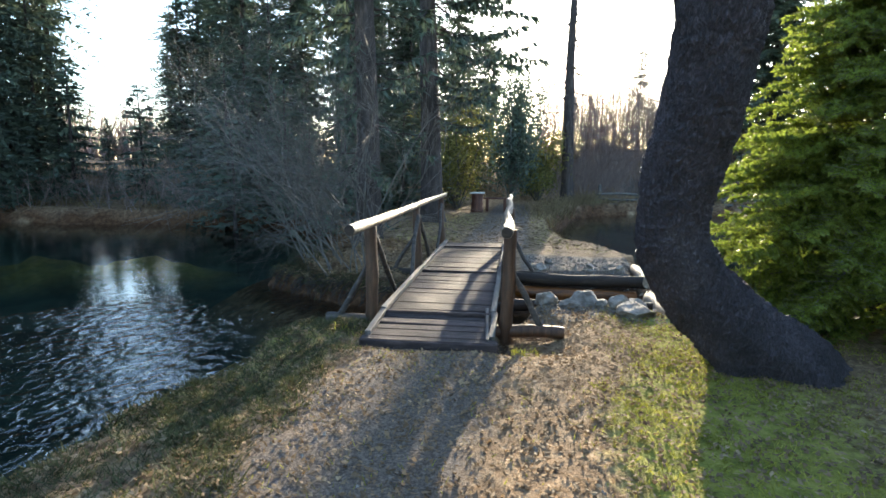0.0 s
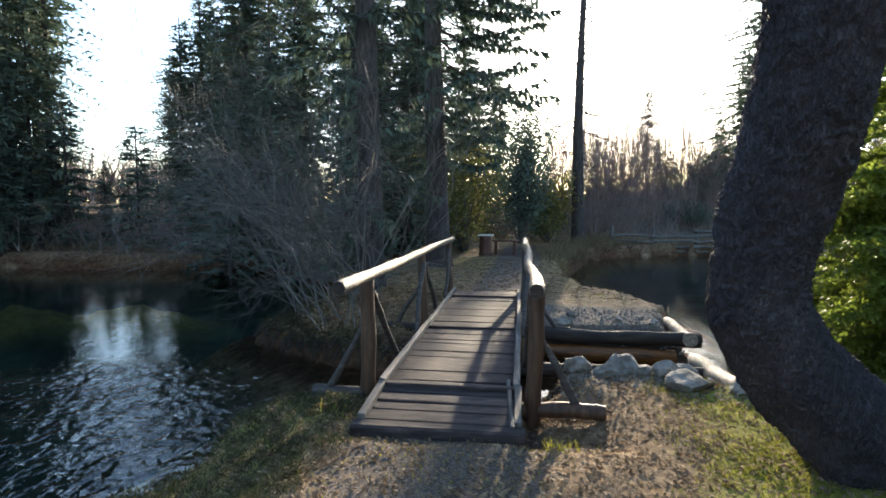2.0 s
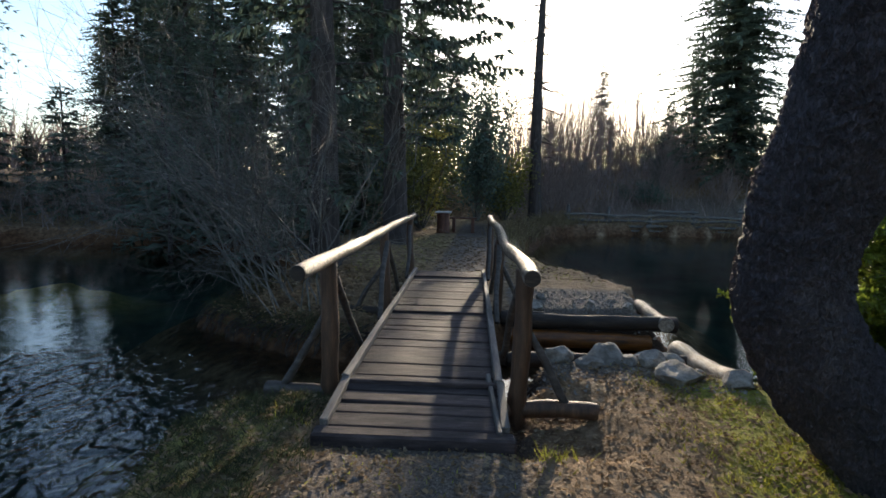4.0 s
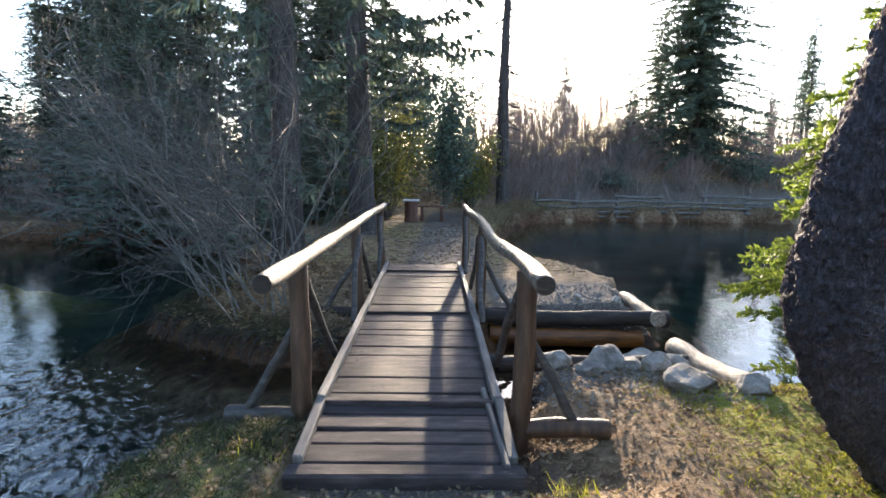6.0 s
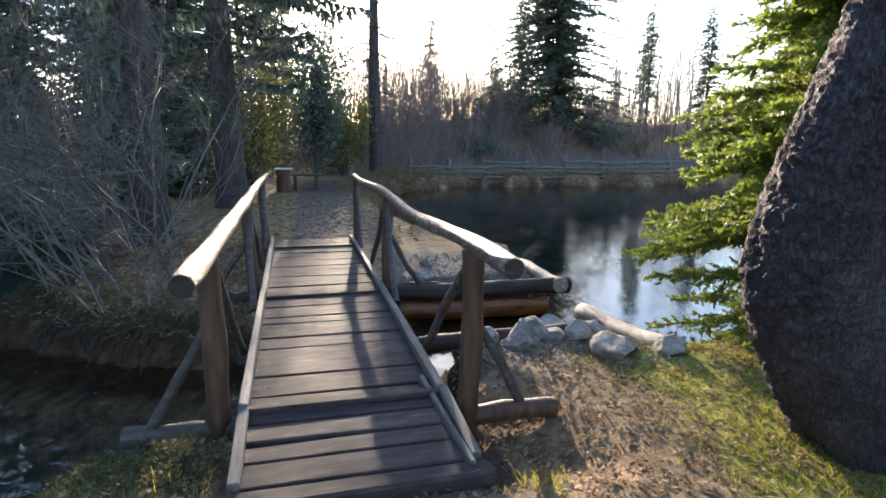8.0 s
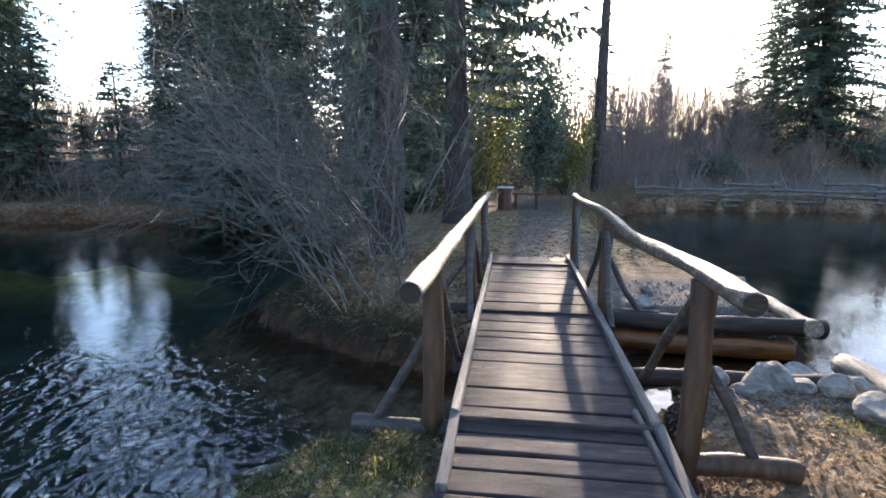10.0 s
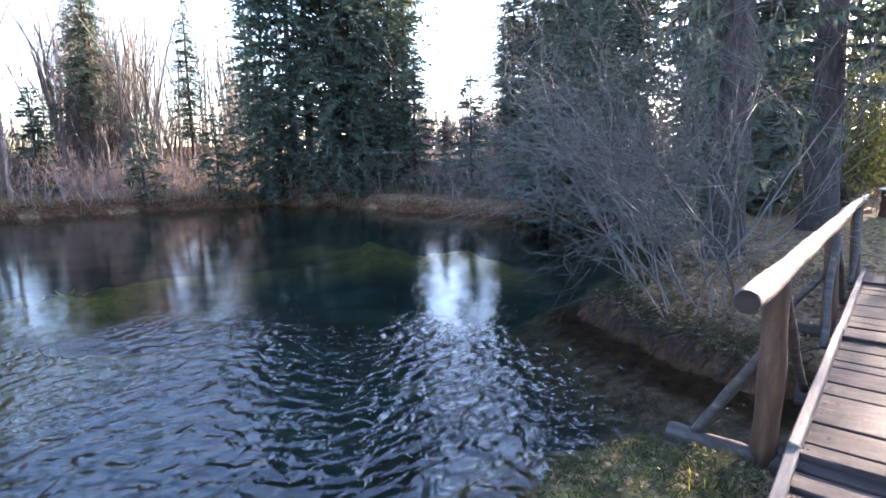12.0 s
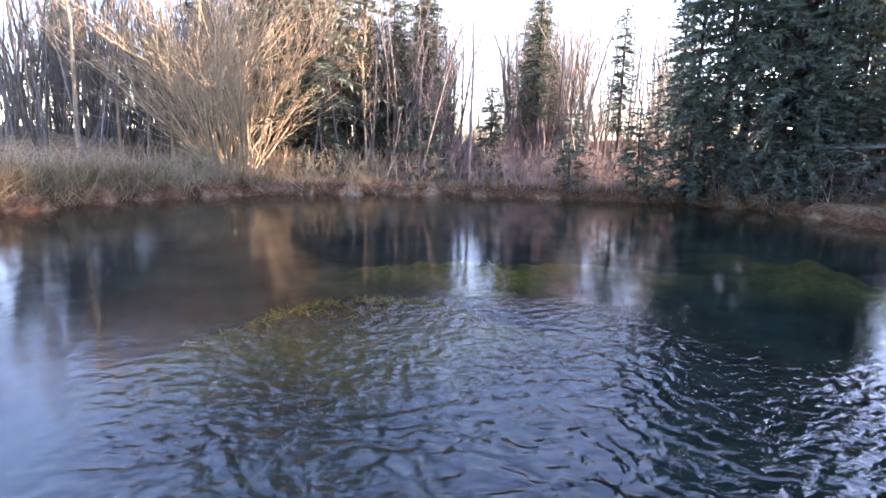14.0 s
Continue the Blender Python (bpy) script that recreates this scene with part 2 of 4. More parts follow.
MAT_GRASS = natural("moss_and_grass_blades", (0.20, 0.205, 0.025), (0.38, 0.37, 0.055), (0.54, 0.48, 0.12), 2.5, 30, 0.75, island=0.4, rel=0, trans=0.55)
# Bank moss, darker than the lawn's grass: the bank's shade is in this colour.
MAT_SHADED_MOSS = natural("shade_toned_bank_moss", (0.045, 0.052, 0.016), (0.09, 0.095, 0.032), (0.17, 0.15, 0.065), 3, 30, 0.8, island=0.4, rel=0, trans=0.3)
MAT_LEAF = natural("fallen_brown_leaves", (0.16, 0.10, 0.05), (0.31, 0.21, 0.115), (0.48, 0.36, 0.22), 3, 30, 0.8, island=0.45, rel=0, trans=0.3)
# Weed yellow raised to stand in for sunlight the far trees block.
MAT_WEED = natural("sunlit_water_weed", (0.35, 0.32, 0.05), (0.60, 0.54, 0.10), (0.80, 0.70, 0.20), 2.5, 30, 0.75, island=0.4, rel=0, trans=0.4)
MAT_FENCE = natural("grey_fence_rail", (0.075, 0.065, 0.06), (0.15, 0.135, 0.12), (0.24, 0.22, 0.20), 3, 20, 0.8, (1, 6, 6), 0.4, 0.01)
MAT_STUMP = natural("reddish_brown_board", (0.06, 0.022, 0.013), (0.12, 0.044, 0.027), (0.19, 0.075, 0.045), 3, 25, 0.6, (6, 6, 1), 0.3, 0.005)
MAT_WHITEBOARD = natural("pale_table_board", (0.45, 0.42, 0.38), (0.62, 0.59, 0.55), (0.75, 0.73, 0.70), 3, 25, 0.6, (1, 6, 6), 0.2, 0.004)


# ---- builders ----
class Geo:
    """Gathers vertices and faces of one mesh."""
    def __init__(self):
        self.v, self.f = [], []

    def tube(self, pts, rad, n=8, cap=True, lump=0.0, rng=random, grow=None):
        """A round bar along pts with a radius at each; grow: the vertex from which it branches."""
        base = len(self.v)
        pts = [Vector(p) for p in pts]
        t = (pts[1] - pts[0]).normalized()
        u = t.orthogonal().normalized()
        for i, p in enumerate(pts):
            d = (pts[min(i + 1, len(pts) - 1)] - pts[max(i - 1, 0)]).normalized()
            u = (u - d * u.dot(d)).normalized()
            w = d.cross(u)
            for k in range(n):
                a = 2 * math.pi * k / n
                r = rad[i] * (1 + (lump * (rng.random() - 0.5) if lump else 0))
                self.v.append(p + (u * math.cos(a) + w * math.sin(a)) * r)
        for i in range(len(pts) - 1):
            for k in range(n):
                a, b = base + i * n + k, base + i * n + (k + 1) % n
                self.f.append((a, b, b + n, a + n))
        if cap:
            # the cut ends have rims of their own, so that they stay crisp
            for ring, order in ((base, -1), (base + (len(pts) - 1) * n, 1)):
                e = len(self.v)
                self.v += [self.v[ring + k].copy() for k in range(n)]
                self.f.append(tuple(range(e, e + n))[::order])
        if grow is not None:
            self.f += [(grow, base + (k + 1) % n, base + k) for k in range(n)]
        return base

    def poly(self, *pts):
        base = len(self.v)
        self.v += [Vector(p) for p in pts]
        self.f.append(tuple(range(base, base + len(pts))))

    def make(self, name, material, parent=None, label="", smooth=True):
        me = bpy.data.meshes.new(name)
        me.from_pydata([tuple(p) for p in self.v], [], self.f)
        me.materials.append(material)
        if smooth:
            me.shade_smooth()
        return linked(name, me, parent, label)


def linked(name, me, parent=None, label=""):
    ob = new(name, me)
    if parent is not None:
        ob.parent = parent
    return tagged(ob, label) if label else ob


def part(name, bm, material, parent, label=""):
    me = bpy.data.meshes.new(name)
    bm.to_mesh(me)
    bm.free()
    me.materials.append(material)
    return linked(name, me, parent, label)


def thing(name, label, category, at=(0, 0, 0), group=""):
    ob = new(name)
    ob.location = at
    ob.empty_display_size = 0.2
    return tagged(ob, label, category, group)


def board(size, bevel, rng, wobble=0.0):
    """A sawn board centred on the origin, with worn edges."""
    bm = bmesh.new()
    bmesh.ops.create_cube(bm, size=1)
    for v in bm.verts:
        v.co = Vector((v.co.x * size[0], v.co.y * size[1], v.co.z * size[2]))
        v.co += Vector([(rng.random() - 0.5) * wobble for _ in range(3)])
    bmesh.ops.bevel(bm, geom=bm.edges[:], offset=bevel, segments=1, affect="EDGES")
    return bm


def log_geo(a, b, r0, r1, n=14, steps=10, bend=0.0, rng=random, lump=0.05):
    """A log from a to b, slightly bent and uneven."""
    g = Geo()
    a, b = Vector(a), Vector(b)
    side = (b - a).orthogonal().normalized()
    up = (b - a).normalized().cross(side)
    ph = rng.random() * 6
    pts, rad = [], []
    for i in range(steps + 1):
        s = i / steps
        pts.append(a.lerp(b, s) + (side * math.sin(s * 5 + ph) + up * math.sin(s * 7 + ph * 2)) * bend)
        rad.append((r0 + (r1 - r0) * s) * (1 + 0.06 * math.sin(s * 17 + ph)))
    pts = [pts[0] + (pts[0] - pts[1]).normalized() * 0.006] + pts + [pts[-1] + (pts[-1] - pts[-2]).normalized() * 0.006]
    rad = [rad[0] * 0.95] + rad + [rad[-1] * 0.95]
    g.tube(pts, rad, n, True, lump, rng)
    return g


# ---- ground and water ----
SHORE_NEAR = [(-1.3, 0.80), (-0.6, 0.98), (0.70, 1.20), (0.80, 1.92), (2.30, 1.98), (2.55, 1.50), (2.85, 1.50), (3.3, 1.72), (4.0, 1.95), (4.7, 2.1), (8, 2.6), (16, 1), (30, -6), (46, -10), (60, 5), (50, 22)]
SHORE_ISLAND = [(30, 21), (18.4, 20.5), (12.6, 20.2), (7, 20.2), (4.7, 19.3), (3.4, 18), (2.5, 15), (1.9, 12), (1.8, 9.2), (2.1, 7.9), (2.7, 7), (3.1, 5.6), (2.75, 4.3), (2.70, 3.42), (0.95, 3.38), (0.6, 2.75), (-1.0, 2.62), (-1.5, 2.72), (-2.0, 2.98), (-2.5, 3.3), (-2.95, 3.65), (-3.2, 4.1), (-3.15, 5.0), (-3.1, 6.6), (-3.6, 8.6), (-4.6, 10.6)]
SHORE_FAR = [(-6.4, 11.9), (-8.6, 12.3), (-11, 11.8), (-14.2, 11.6), (-17.0, 11.9), (-19.2, 10.3), (-20.5, 7.3), (-21.8, 2.9), (-22, -1.6), (-21.4, -5.7), (-18.6, -9), (-14, -11), (-8, -12.5), (-4, -10), (-2.4, -6), (-1.95, -2.6), (-1.85, -1.5), (-1.66, -0.7), (-1.66, 0.1), (-1.6, 0.55)]
SHORE = np.array(SHORE_NEAR + SHORE_ISLAND + SHORE_FAR)


def shore_distance(x, y):
    """Metres from the waterline: positive on land, negative in the water."""
    x, y = np.asarray(x, float), np.asarray(y, float)
    best, inside = np.full(x.shape, 1e9), np.zeros(x.shape, bool)
    for (ax, ay), (bx, by) in zip(SHORE, np.roll(SHORE, -1, 0)):
        dx, dy = bx - ax, by - ay
        s = np.clip(((x - ax) * dx + (y - ay) * dy) / (dx * dx + dy * dy), 0, 1)
        best = np.minimum(best, np.hypot(x - ax - s * dx, y - ay - s * dy))
        cross = (ay > y) != (by > y)
        inside ^= cross & (x < ax + (y - ay) * dx / (dy if dy else 1e-9))
    return np.where(inside, -best, best)


def wob(x, y, k, seed):
    """Smooth unevenness between about -1 and 1."""
    return (np.sin(x * k + seed) * np.cos(y * k * 1.13 + seed * 1.7) + 0.6 * np.sin(x * k * 2.3 + y * k * 1.9 + seed * 2.1) + 0.35 * np.cos(x * k * 4.7 - y * k * 4.1 + seed * 0.7)) / 1.95


def smooth(a, b, t):
    s = np.clip((t - a) / (b - a), 0, 1)
    return s * s * (3 - 2 * s)


def weed_mounds(x, y):
    """Banks of green water weed on the bed of the left pool."""
    a = 1.0 * np.exp(-((x + 7.75 + 0.12 * y) / 0.85) ** 2 - ((y + 2.0) / 2.6) ** 2)
    b = 0.62 * np.exp(-((x + 11.9) / 1.7) ** 2 - ((y - 0.6) / 4.2) ** 2)
    c = 0.72 * np.exp(-((x + 9.5) / 3.8) ** 2 - ((y - 7.6) / 1.3) ** 2)
    ragged = 0.72 + 0.45 * wob(x, y, 0.9, 2) + 0.3 * wob(x, y, 2.6, 5)
    return a + (b + c) * ragged


def ground_z(x, y):
    x, y = np.asarray(x, float), np.asarray(y, float)
    far = smooth(6, 20, np.hypot(x, y - 3))
    d = shore_distance(x, y) + (wob(x, y, 2.1, 1) * 0.07 + wob(x, y, 5.3, 6) * 0.05 + wob(x, y, 9.7, 3) * 0.06 * smooth(2.4, 2.8, y)) * (1 - far) + wob(x, y, 2.1, 1) * 0.55 * far
    d = np.where((np.abs(x - 1.6) < 1.3) & (np.abs(y - 2.6) < 1.1), shore_distance(x, y), d)
    cut = smooth(-0.4, -0.8, x) * smooth(2.3, 2.6, y) * smooth(9, 7, y)     # the island's low, washed-out bank
    rise = (0.24 + 0.07 * wob(x, y, 3.3, 9)) * smooth(-0.02, 0.10, d) + 0.13 * smooth(0.3, 1.3, d)
    land = WATER + 0.40 * smooth(-0.02, 0.34, d) * (1 - cut) + (rise + 0.05 * wob(x, y, 6.0, 4) * smooth(0.05, 0.35, d)) * cut + 0.02 * wob(x, y, 1.7, 3) + 0.012 * wob(x, y, 7, 5)
    land = land + 0.05 * smooth(0, 0.5, d) * far
    land = land + (0.028 * wob(x, y, 8.5, 2) + 0.02 * wob(x, y, 17, 7)) * smooth(-0.62, -0.9, x) * smooth(-3, -2, x) * smooth(1.3, 0.9, y) * smooth(-3.5, -2, y)
    land = land - 0.11 * smooth(0.55, 0.68, x) * smooth(1.45, 1.1, x) * smooth(-0.25, 0.1, y) * smooth(1.2, 0.7, y)
    land = land - 0.06 * smooth(0.8, 0.65, np.abs(x)) * smooth(-0.28, -0.08, y) * smooth(1.2, 0.9, y)
    land = land + 1.2 * smooth(23.5, 29, y) * smooth(2, 9, x) * (0.8 + 0.25 * wob(x, y, 0.33, 6))
    hill = smooth(1.0, 9, d) * smooth(14, 24, np.hypot(x, y)) * (1.5 + 0.5 * wob(x, y, 0.21, 2))
    bedz = WATER - 0.95 * smooth(0, 2.2, -d) - 0.15 * smooth(2, 8, -d)
    return np.where(d > 0, land + hill, bedz + weed_mounds(x, y) * smooth(0.5, 2, -d))


def ground_at(x, y):
    return float(ground_z(np.array([x]), np.array([y]))[0])


def build_ground():
    n = 390
    s = np.linspace(-1, 1, n + 1)
    line = 2.1 * np.sinh(6 * s)
    X, Y = np.meshgrid(line, line + 1.0)
    Z = ground_z(X, Y)
    me = bpy.data.meshes.new("ground")
    idx = np.arange((n + 1) * (n + 1)).reshape(n + 1, n + 1)
    quads = np.stack([idx[:-1, :-1], idx[:-1, 1:], idx[1:, 1:], idx[1:, :-1]], -1).reshape(-1, 4)
    me.from_pydata(np.stack([X, Y, Z], -1).reshape(-1, 3).tolist(), [], quads.tolist())
    d = shore_distance(X, Y)
    path_near = smooth(0.95, 0.45, np.abs(X - 0.15 - 0.12 * np.minimum(Y, 0))) * smooth(0.9, 0.2, Y)
    path_far = smooth(0.9, 0.4, np.abs(X - 0.35 - 0.03 * (Y - 6))) * smooth(5.4, 5.9, Y) * smooth(20, 15, Y)
    gravel_bar = smooth(0.0, 0.3, X - 0.7) * smooth(3.0, 2.6, X) * smooth(3.2, 3.5, Y) * smooth(5.6, 4.6, Y)
    strand = smooth(0.7, 0.9, X) * smooth(2.6, 2.2, X) * smooth(1.0, 1.3, Y) * smooth(2.3, 2.0, Y)
    shelf = smooth(22.5, 23.2, Y) * smooth(25.5, 24.8, Y) * smooth(5, 7, X)
    zr = np.clip(0.72 * path_near + path_far + gravel_bar + 0.8 * strand + 1.2 * shelf, 0, 1)
    lawn = 1.25 * smooth(1.0, 1.6, X - 0.55 * smooth(-1.4, 0.4, Y)) * smooth(4, 2, X) * smooth(1.7, 1.0, Y) * smooth(-9, -4, Y) + 0.65 * smooth(-0.6, -0.85, X) * smooth(-3, -2.2, X) * smooth(-3.5, -1, Y) * smooth(1.4, 0.9, Y)
    isle = smooth(5, 7, Y) * smooth(18, 12, Y) * smooth(-3, -1, X) * smooth(3, 1.5, X)
    zg = np.clip(0.48 * lawn + 0.22 * isle + 0.16 + 0.1 * wob(X, Y, 0.6, 4), 0, 1)
    zb = smooth(WATER - 0.12, WATER - 0.5, Z)
    zr = np.where(Z < WATER, np.clip(weed_mounds(X, Y) * 1.5 * (0.75 + 0.5 * wob(X, Y, 1.1, 7)) - 0.12, 0, 1), zr)
    away = smooth(7, 14, np.hypot(X, Y - 2))
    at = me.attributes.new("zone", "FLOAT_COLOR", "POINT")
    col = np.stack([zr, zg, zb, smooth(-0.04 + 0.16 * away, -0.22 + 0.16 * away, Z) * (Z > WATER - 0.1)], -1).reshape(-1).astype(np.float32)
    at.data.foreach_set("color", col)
    me.materials.append(MAT_GROUND)
    me.shade_smooth()
    ob = new("ground", me)
    tagged(ob, "brown earth with moss, leaf litter and a gravel path", "ground", kind="structure")
    wm = Geo()
    xs = [-60, -30, -12, -4, 0, 4, 12, 30, 62]
    for i in range(8):
        for j in range(8):
            wm.poly((xs[i], xs[j], WATER), (xs[i + 1], xs[j], WATER), (xs[i + 1], xs[j + 1], WATER), (xs[i], xs[j + 1], WATER))
    w = wm.make("water", MAT_WATER)
    tagged(w, "dark rippled pond water reflecting trees and sky", "water", kind="structure")


build_ground()

# ---- the footbridge ----
def build_bridge():
    rng = random.Random(11)
    br = thing("footbridge", "weathered wooden footbridge with log handrails over the stream", "bridge", (0, 0, 0))
    top = 0.05

    def log(name, a, b, r0, r1, mat=MAT_LOG, bend=0.008, n=14, label=""):
        g = log_geo(a, b, r0, r1, n, 12, bend, rng)
        return g.make(name, mat, br, label)

    # two carrying logs below the deck
    for x in (-0.42, 0.42):
        log("beam", (x, 0.15, -0.17), (x, 6.1, -0.15), 0.10, 0.09, MAT_WETLOG)
    # ramp boards, then the level deck
    y = 0.10
    widths = []
    while y < 0.74:
        w = 0.15 + rng.random() * 0.05
        widths.append((y, min(w, 0.745 - y)))
        y += w
    y = 0.76
    while y < 6.05:
        w = rng.choice((0.17, 0.2, 0.24, 0.30)) + rng.random() * 0.03
        widths.append((y, w))
        y += w
    for y0, w in widths:
        if w < 0.05:
            continue
        yc = y0 + w / 2
        z = top - 0.02 - (0.04 * (0.75 - yc) / 0.65 if yc < 0.75 else 0)
        ob = part("deck_board", board((1.10 + rng.random() * 0.05, w - 0.009 - rng.random() * 0.014, 0.04), 0.007, rng, 0.011), MAT_DECK, br)
        ob.location = (rng.uniform(-0.015, 0.015), yc, z + rng.uniform(-0.004, 0.004))
        ob.rotation_euler = (rng.uniform(-0.01, 0.01) + (0.06 if yc < 0.75 else 0), rng.uniform(-0.006, 0.006), rng.uniform(-0.008, 0.008))
    # cross battens where the deck sections meet, and the end beam of the ramp
    for yb, t in ((0.75, 0.035), (3.02, 0.03), (5.46, 0.03)):
        ob = part("cross_batten", board((1.10, 0.055, t), 0.006, rng, 0.006), MAT_DECK, br, "dark grey wooden batten")
        ob.location = (0, yb, top + t / 2 - 0.002)
    ob = part("end_beam", board((1.22, 0.12, 0.12), 0.015, rng, 0.012), MAT_DECK, br, "dark squared end beam")
    ob.location = (0.01, 0.03, -0.042)
    # edge boards, in lengths
    for sx in (-1, 1):
        for y0, y1, z0, z1 in ((0.10, 0.76, 0.005, 0.055), (0.74, 3.1, 0.07, 0.075), (3.06, 6.05, 0.07, 0.075)):
            ln = y1 - y0
            ob = part("edge_board", board((0.055, ln, 0.06), 0.006, rng, 0.01), MAT_KERB, br, "grey weathered edge board")
            ob.location = (sx * (0.555 + rng.uniform(-0.008, 0.012)), (y0 + y1) / 2, (z0 + z1) / 2 + 0.012)
            ob.rotation_euler = (math.atan2(z1 - z0, ln), 0, rng.uniform(-0.006, 0.006))
    ob = part("edge_board", board((0.03, 0.92, 0.05), 0.005, rng, 0.008), MAT_KERB, br, "thin loose edge board")
    ob.location = (0.505, 0.50, 0.035)
    ob.rotation_euler = (0.05, 0, 0.05)
    nail = Geo()
    nail.tube([(0, 0, 0), (0, 0, 0.004)], [0.006, 0.005], 8, True)
    first = nail.make("nail", MAT_WETLOG, br)
    first.location = (-0.5, 0.85, top + 0.001)
    for y0, w in widths[3:]:
        for sx in (-0.5, -0.42, 0.42, 0.5):
            if abs(sx) > 0.45 or y0 > 0.8:
                c = new("nail", first.data)
                c.parent = br
                c.location = (sx + rng.uniform(-0.02, 0.02), y0 + w * rng.uniform(0.3, 0.7), top + 0.001)
    # posts on the sill logs, diagonal struts and the handrails
    for sx in (-1, 1):
        ys = ((0.62 if sx > 0 else 0.80), 3.45, 6.15)
        for i, y in enumerate(ys):
            x = sx * (0.685 - 0.01 * i)
            lean = sx * 0.015
            r = 0.066 if i == 0 else 0.058
            log("post", (x - lean, y, -0.42 if i < 2 else -0.2), (x + lean, y, 0.925), r, r * 0.93)
            if i < 2:
                a = (sx * 0.45, y, -0.055)
                b = (sx * (1.22 if sx > 0 else 1.15), y - 0.02, -0.035)
                log("sill_log", a, b, 0.060, 0.058, MAT_WETLOG if i else (MAT_GREYLOG if sx < 0 else MAT_LOG))
                log("strut", (sx * 1.02, y - 0.01, 0.0), (x + sx * 0.04, y + 0.01, 0.52), 0.030, 0.027, MAT_GREYLOG)
        for ya, yb in (((ys[0], ys[0] + 0.85)), ((ys[1], ys[1] - 0.80)), ((ys[2], ys[2] - 0.85)), ((ys[1], ys[1] + 0.8))):
            d = 0.06 if yb > ya else -0.06
            log("strut", (sx * 0.66, ya + d, 0.80), (sx * 0.625, yb, 0.06), 0.030, 0.027, MAT_GREYLOG)
        # the rail: a long log, waved on the right hand side
        g = Geo()
        pts, rad = [], []
        wave = 0.03 if sx > 0 else 0.008
        for k in range(41):
            s = k / 40
            y = (0.02 if sx < 0 else 0.0) + s * 6.40
            x = sx * (0.675 - 0.03 * s) + wave * 0.5 * math.sin(s * 15)
            pts.append((x, y, 0.955 + 0.01 * s + wave * math.sin(s * 11 + 1) * 0.7))
            rad.append((0.050 - 0.008 * s) * (1 + 0.07 * math.sin(s * 33) + 0.03 * rng.random()))
        pts = [(pts[0][0], pts[0][1] - 0.008, pts[0][2])] + pts
        rad = [rad[0] * 0.95] + rad
        g.tube(pts, rad, 16, True, 0.05, rng)
        rail = g.make("handrail", MAT_RAIL, br, "pale peeled log handrail")
        e = Geo()
        x, y, z = pts[0]
        e.tube([(x, y - 0.004, z), (x, y + 0.006, z)], [rad[0] * 0.93, rad[0] * 0.97], 20, True, 0.03, rng)
        e.make("cut_end", MAT_WETLOG, rail, "dark weathered cut end of the rail")


build_bridge()


# ---- the log crib and its stones beside the bridge ----
def build_crib():
    rng = random.Random(5)
    for name, a, b, r0, r1, mat, label in (
        ("crib_log", (0.72, 3.42, -0.07), (2.76, 3.40, -0.10), 0.085, 0.09, MAT_WETLOG, "dark wet log lying across the crib"),
        ("crib_log", (0.78, 3.36, -0.27), (2.45, 3.33, -0.30), 0.10, 0.10, MAT_AMBERLOG, "amber brown wet log under the top log"),
        ("crib_log", (0.70, 2.02, -0.15), (2.42, 2.10, -0.13), 0.07, 0.075, MAT_WETLOG, "brown log across the stony bank"),
        ("crib_log", (2.66, 4.6, -0.10), (2.62, 3.30, -0.06), 0.075, 0.085, MAT_PALELOG, "pale log along the crib's outer edge"),
        ("crib_log", (2.46, 2.50, -0.14), (2.46, 1.15, -0.02), 0.098, 0.085, MAT_PALELOG, "pale bleached log beside the stones"),
    ):
        ob = log_geo(a, b, r0, r1, 16, 14, 0.012, rng, 0.06).make(name, mat)
        tagged(ob, label, "log", "logs of the crib")


def stone(at, size, seed, group="stones on the bank"):
    rng = random.Random(seed)
    bm = bmesh.new()
    bmesh.ops.create_icosphere(bm, subdivisions=4, radius=1)
    off = Vector((rng.random() * 20, rng.random() * 20, rng.random() * 20))
    planes = [(Vector([rng.gauss(0, 1) for _ in range(3)]).normalized(), rng.uniform(0.55, 0.9)) for _ in range(14)]
    for v in bm.verts:
        p = v.co.copy()
        for nrm, dist in planes:
            over = p.dot(nrm) - dist
            if over > 0:
                p -= nrm * over * 0.97
        p *= 1 + 0.14 * noise.noise(p * 2.0 + off) + 0.045 * noise.noise(p * 7 + off)
        v.co = Vector((p.x * size[0], p.y * size[1], p.z * size[2]))
    turn = Matrix.Rotation(rng.random() * 6.28, 4, "Z")
    bm.transform(Matrix.Translation(at) @ turn)
    me = bpy.data.meshes.new("stone")
    bm.to_mesh(me)
    bm.free()
    me.materials.append(MAT_STONE)
    tagged(new("stone", me), "pale angular granite stone lying on the bank", "stone", group)


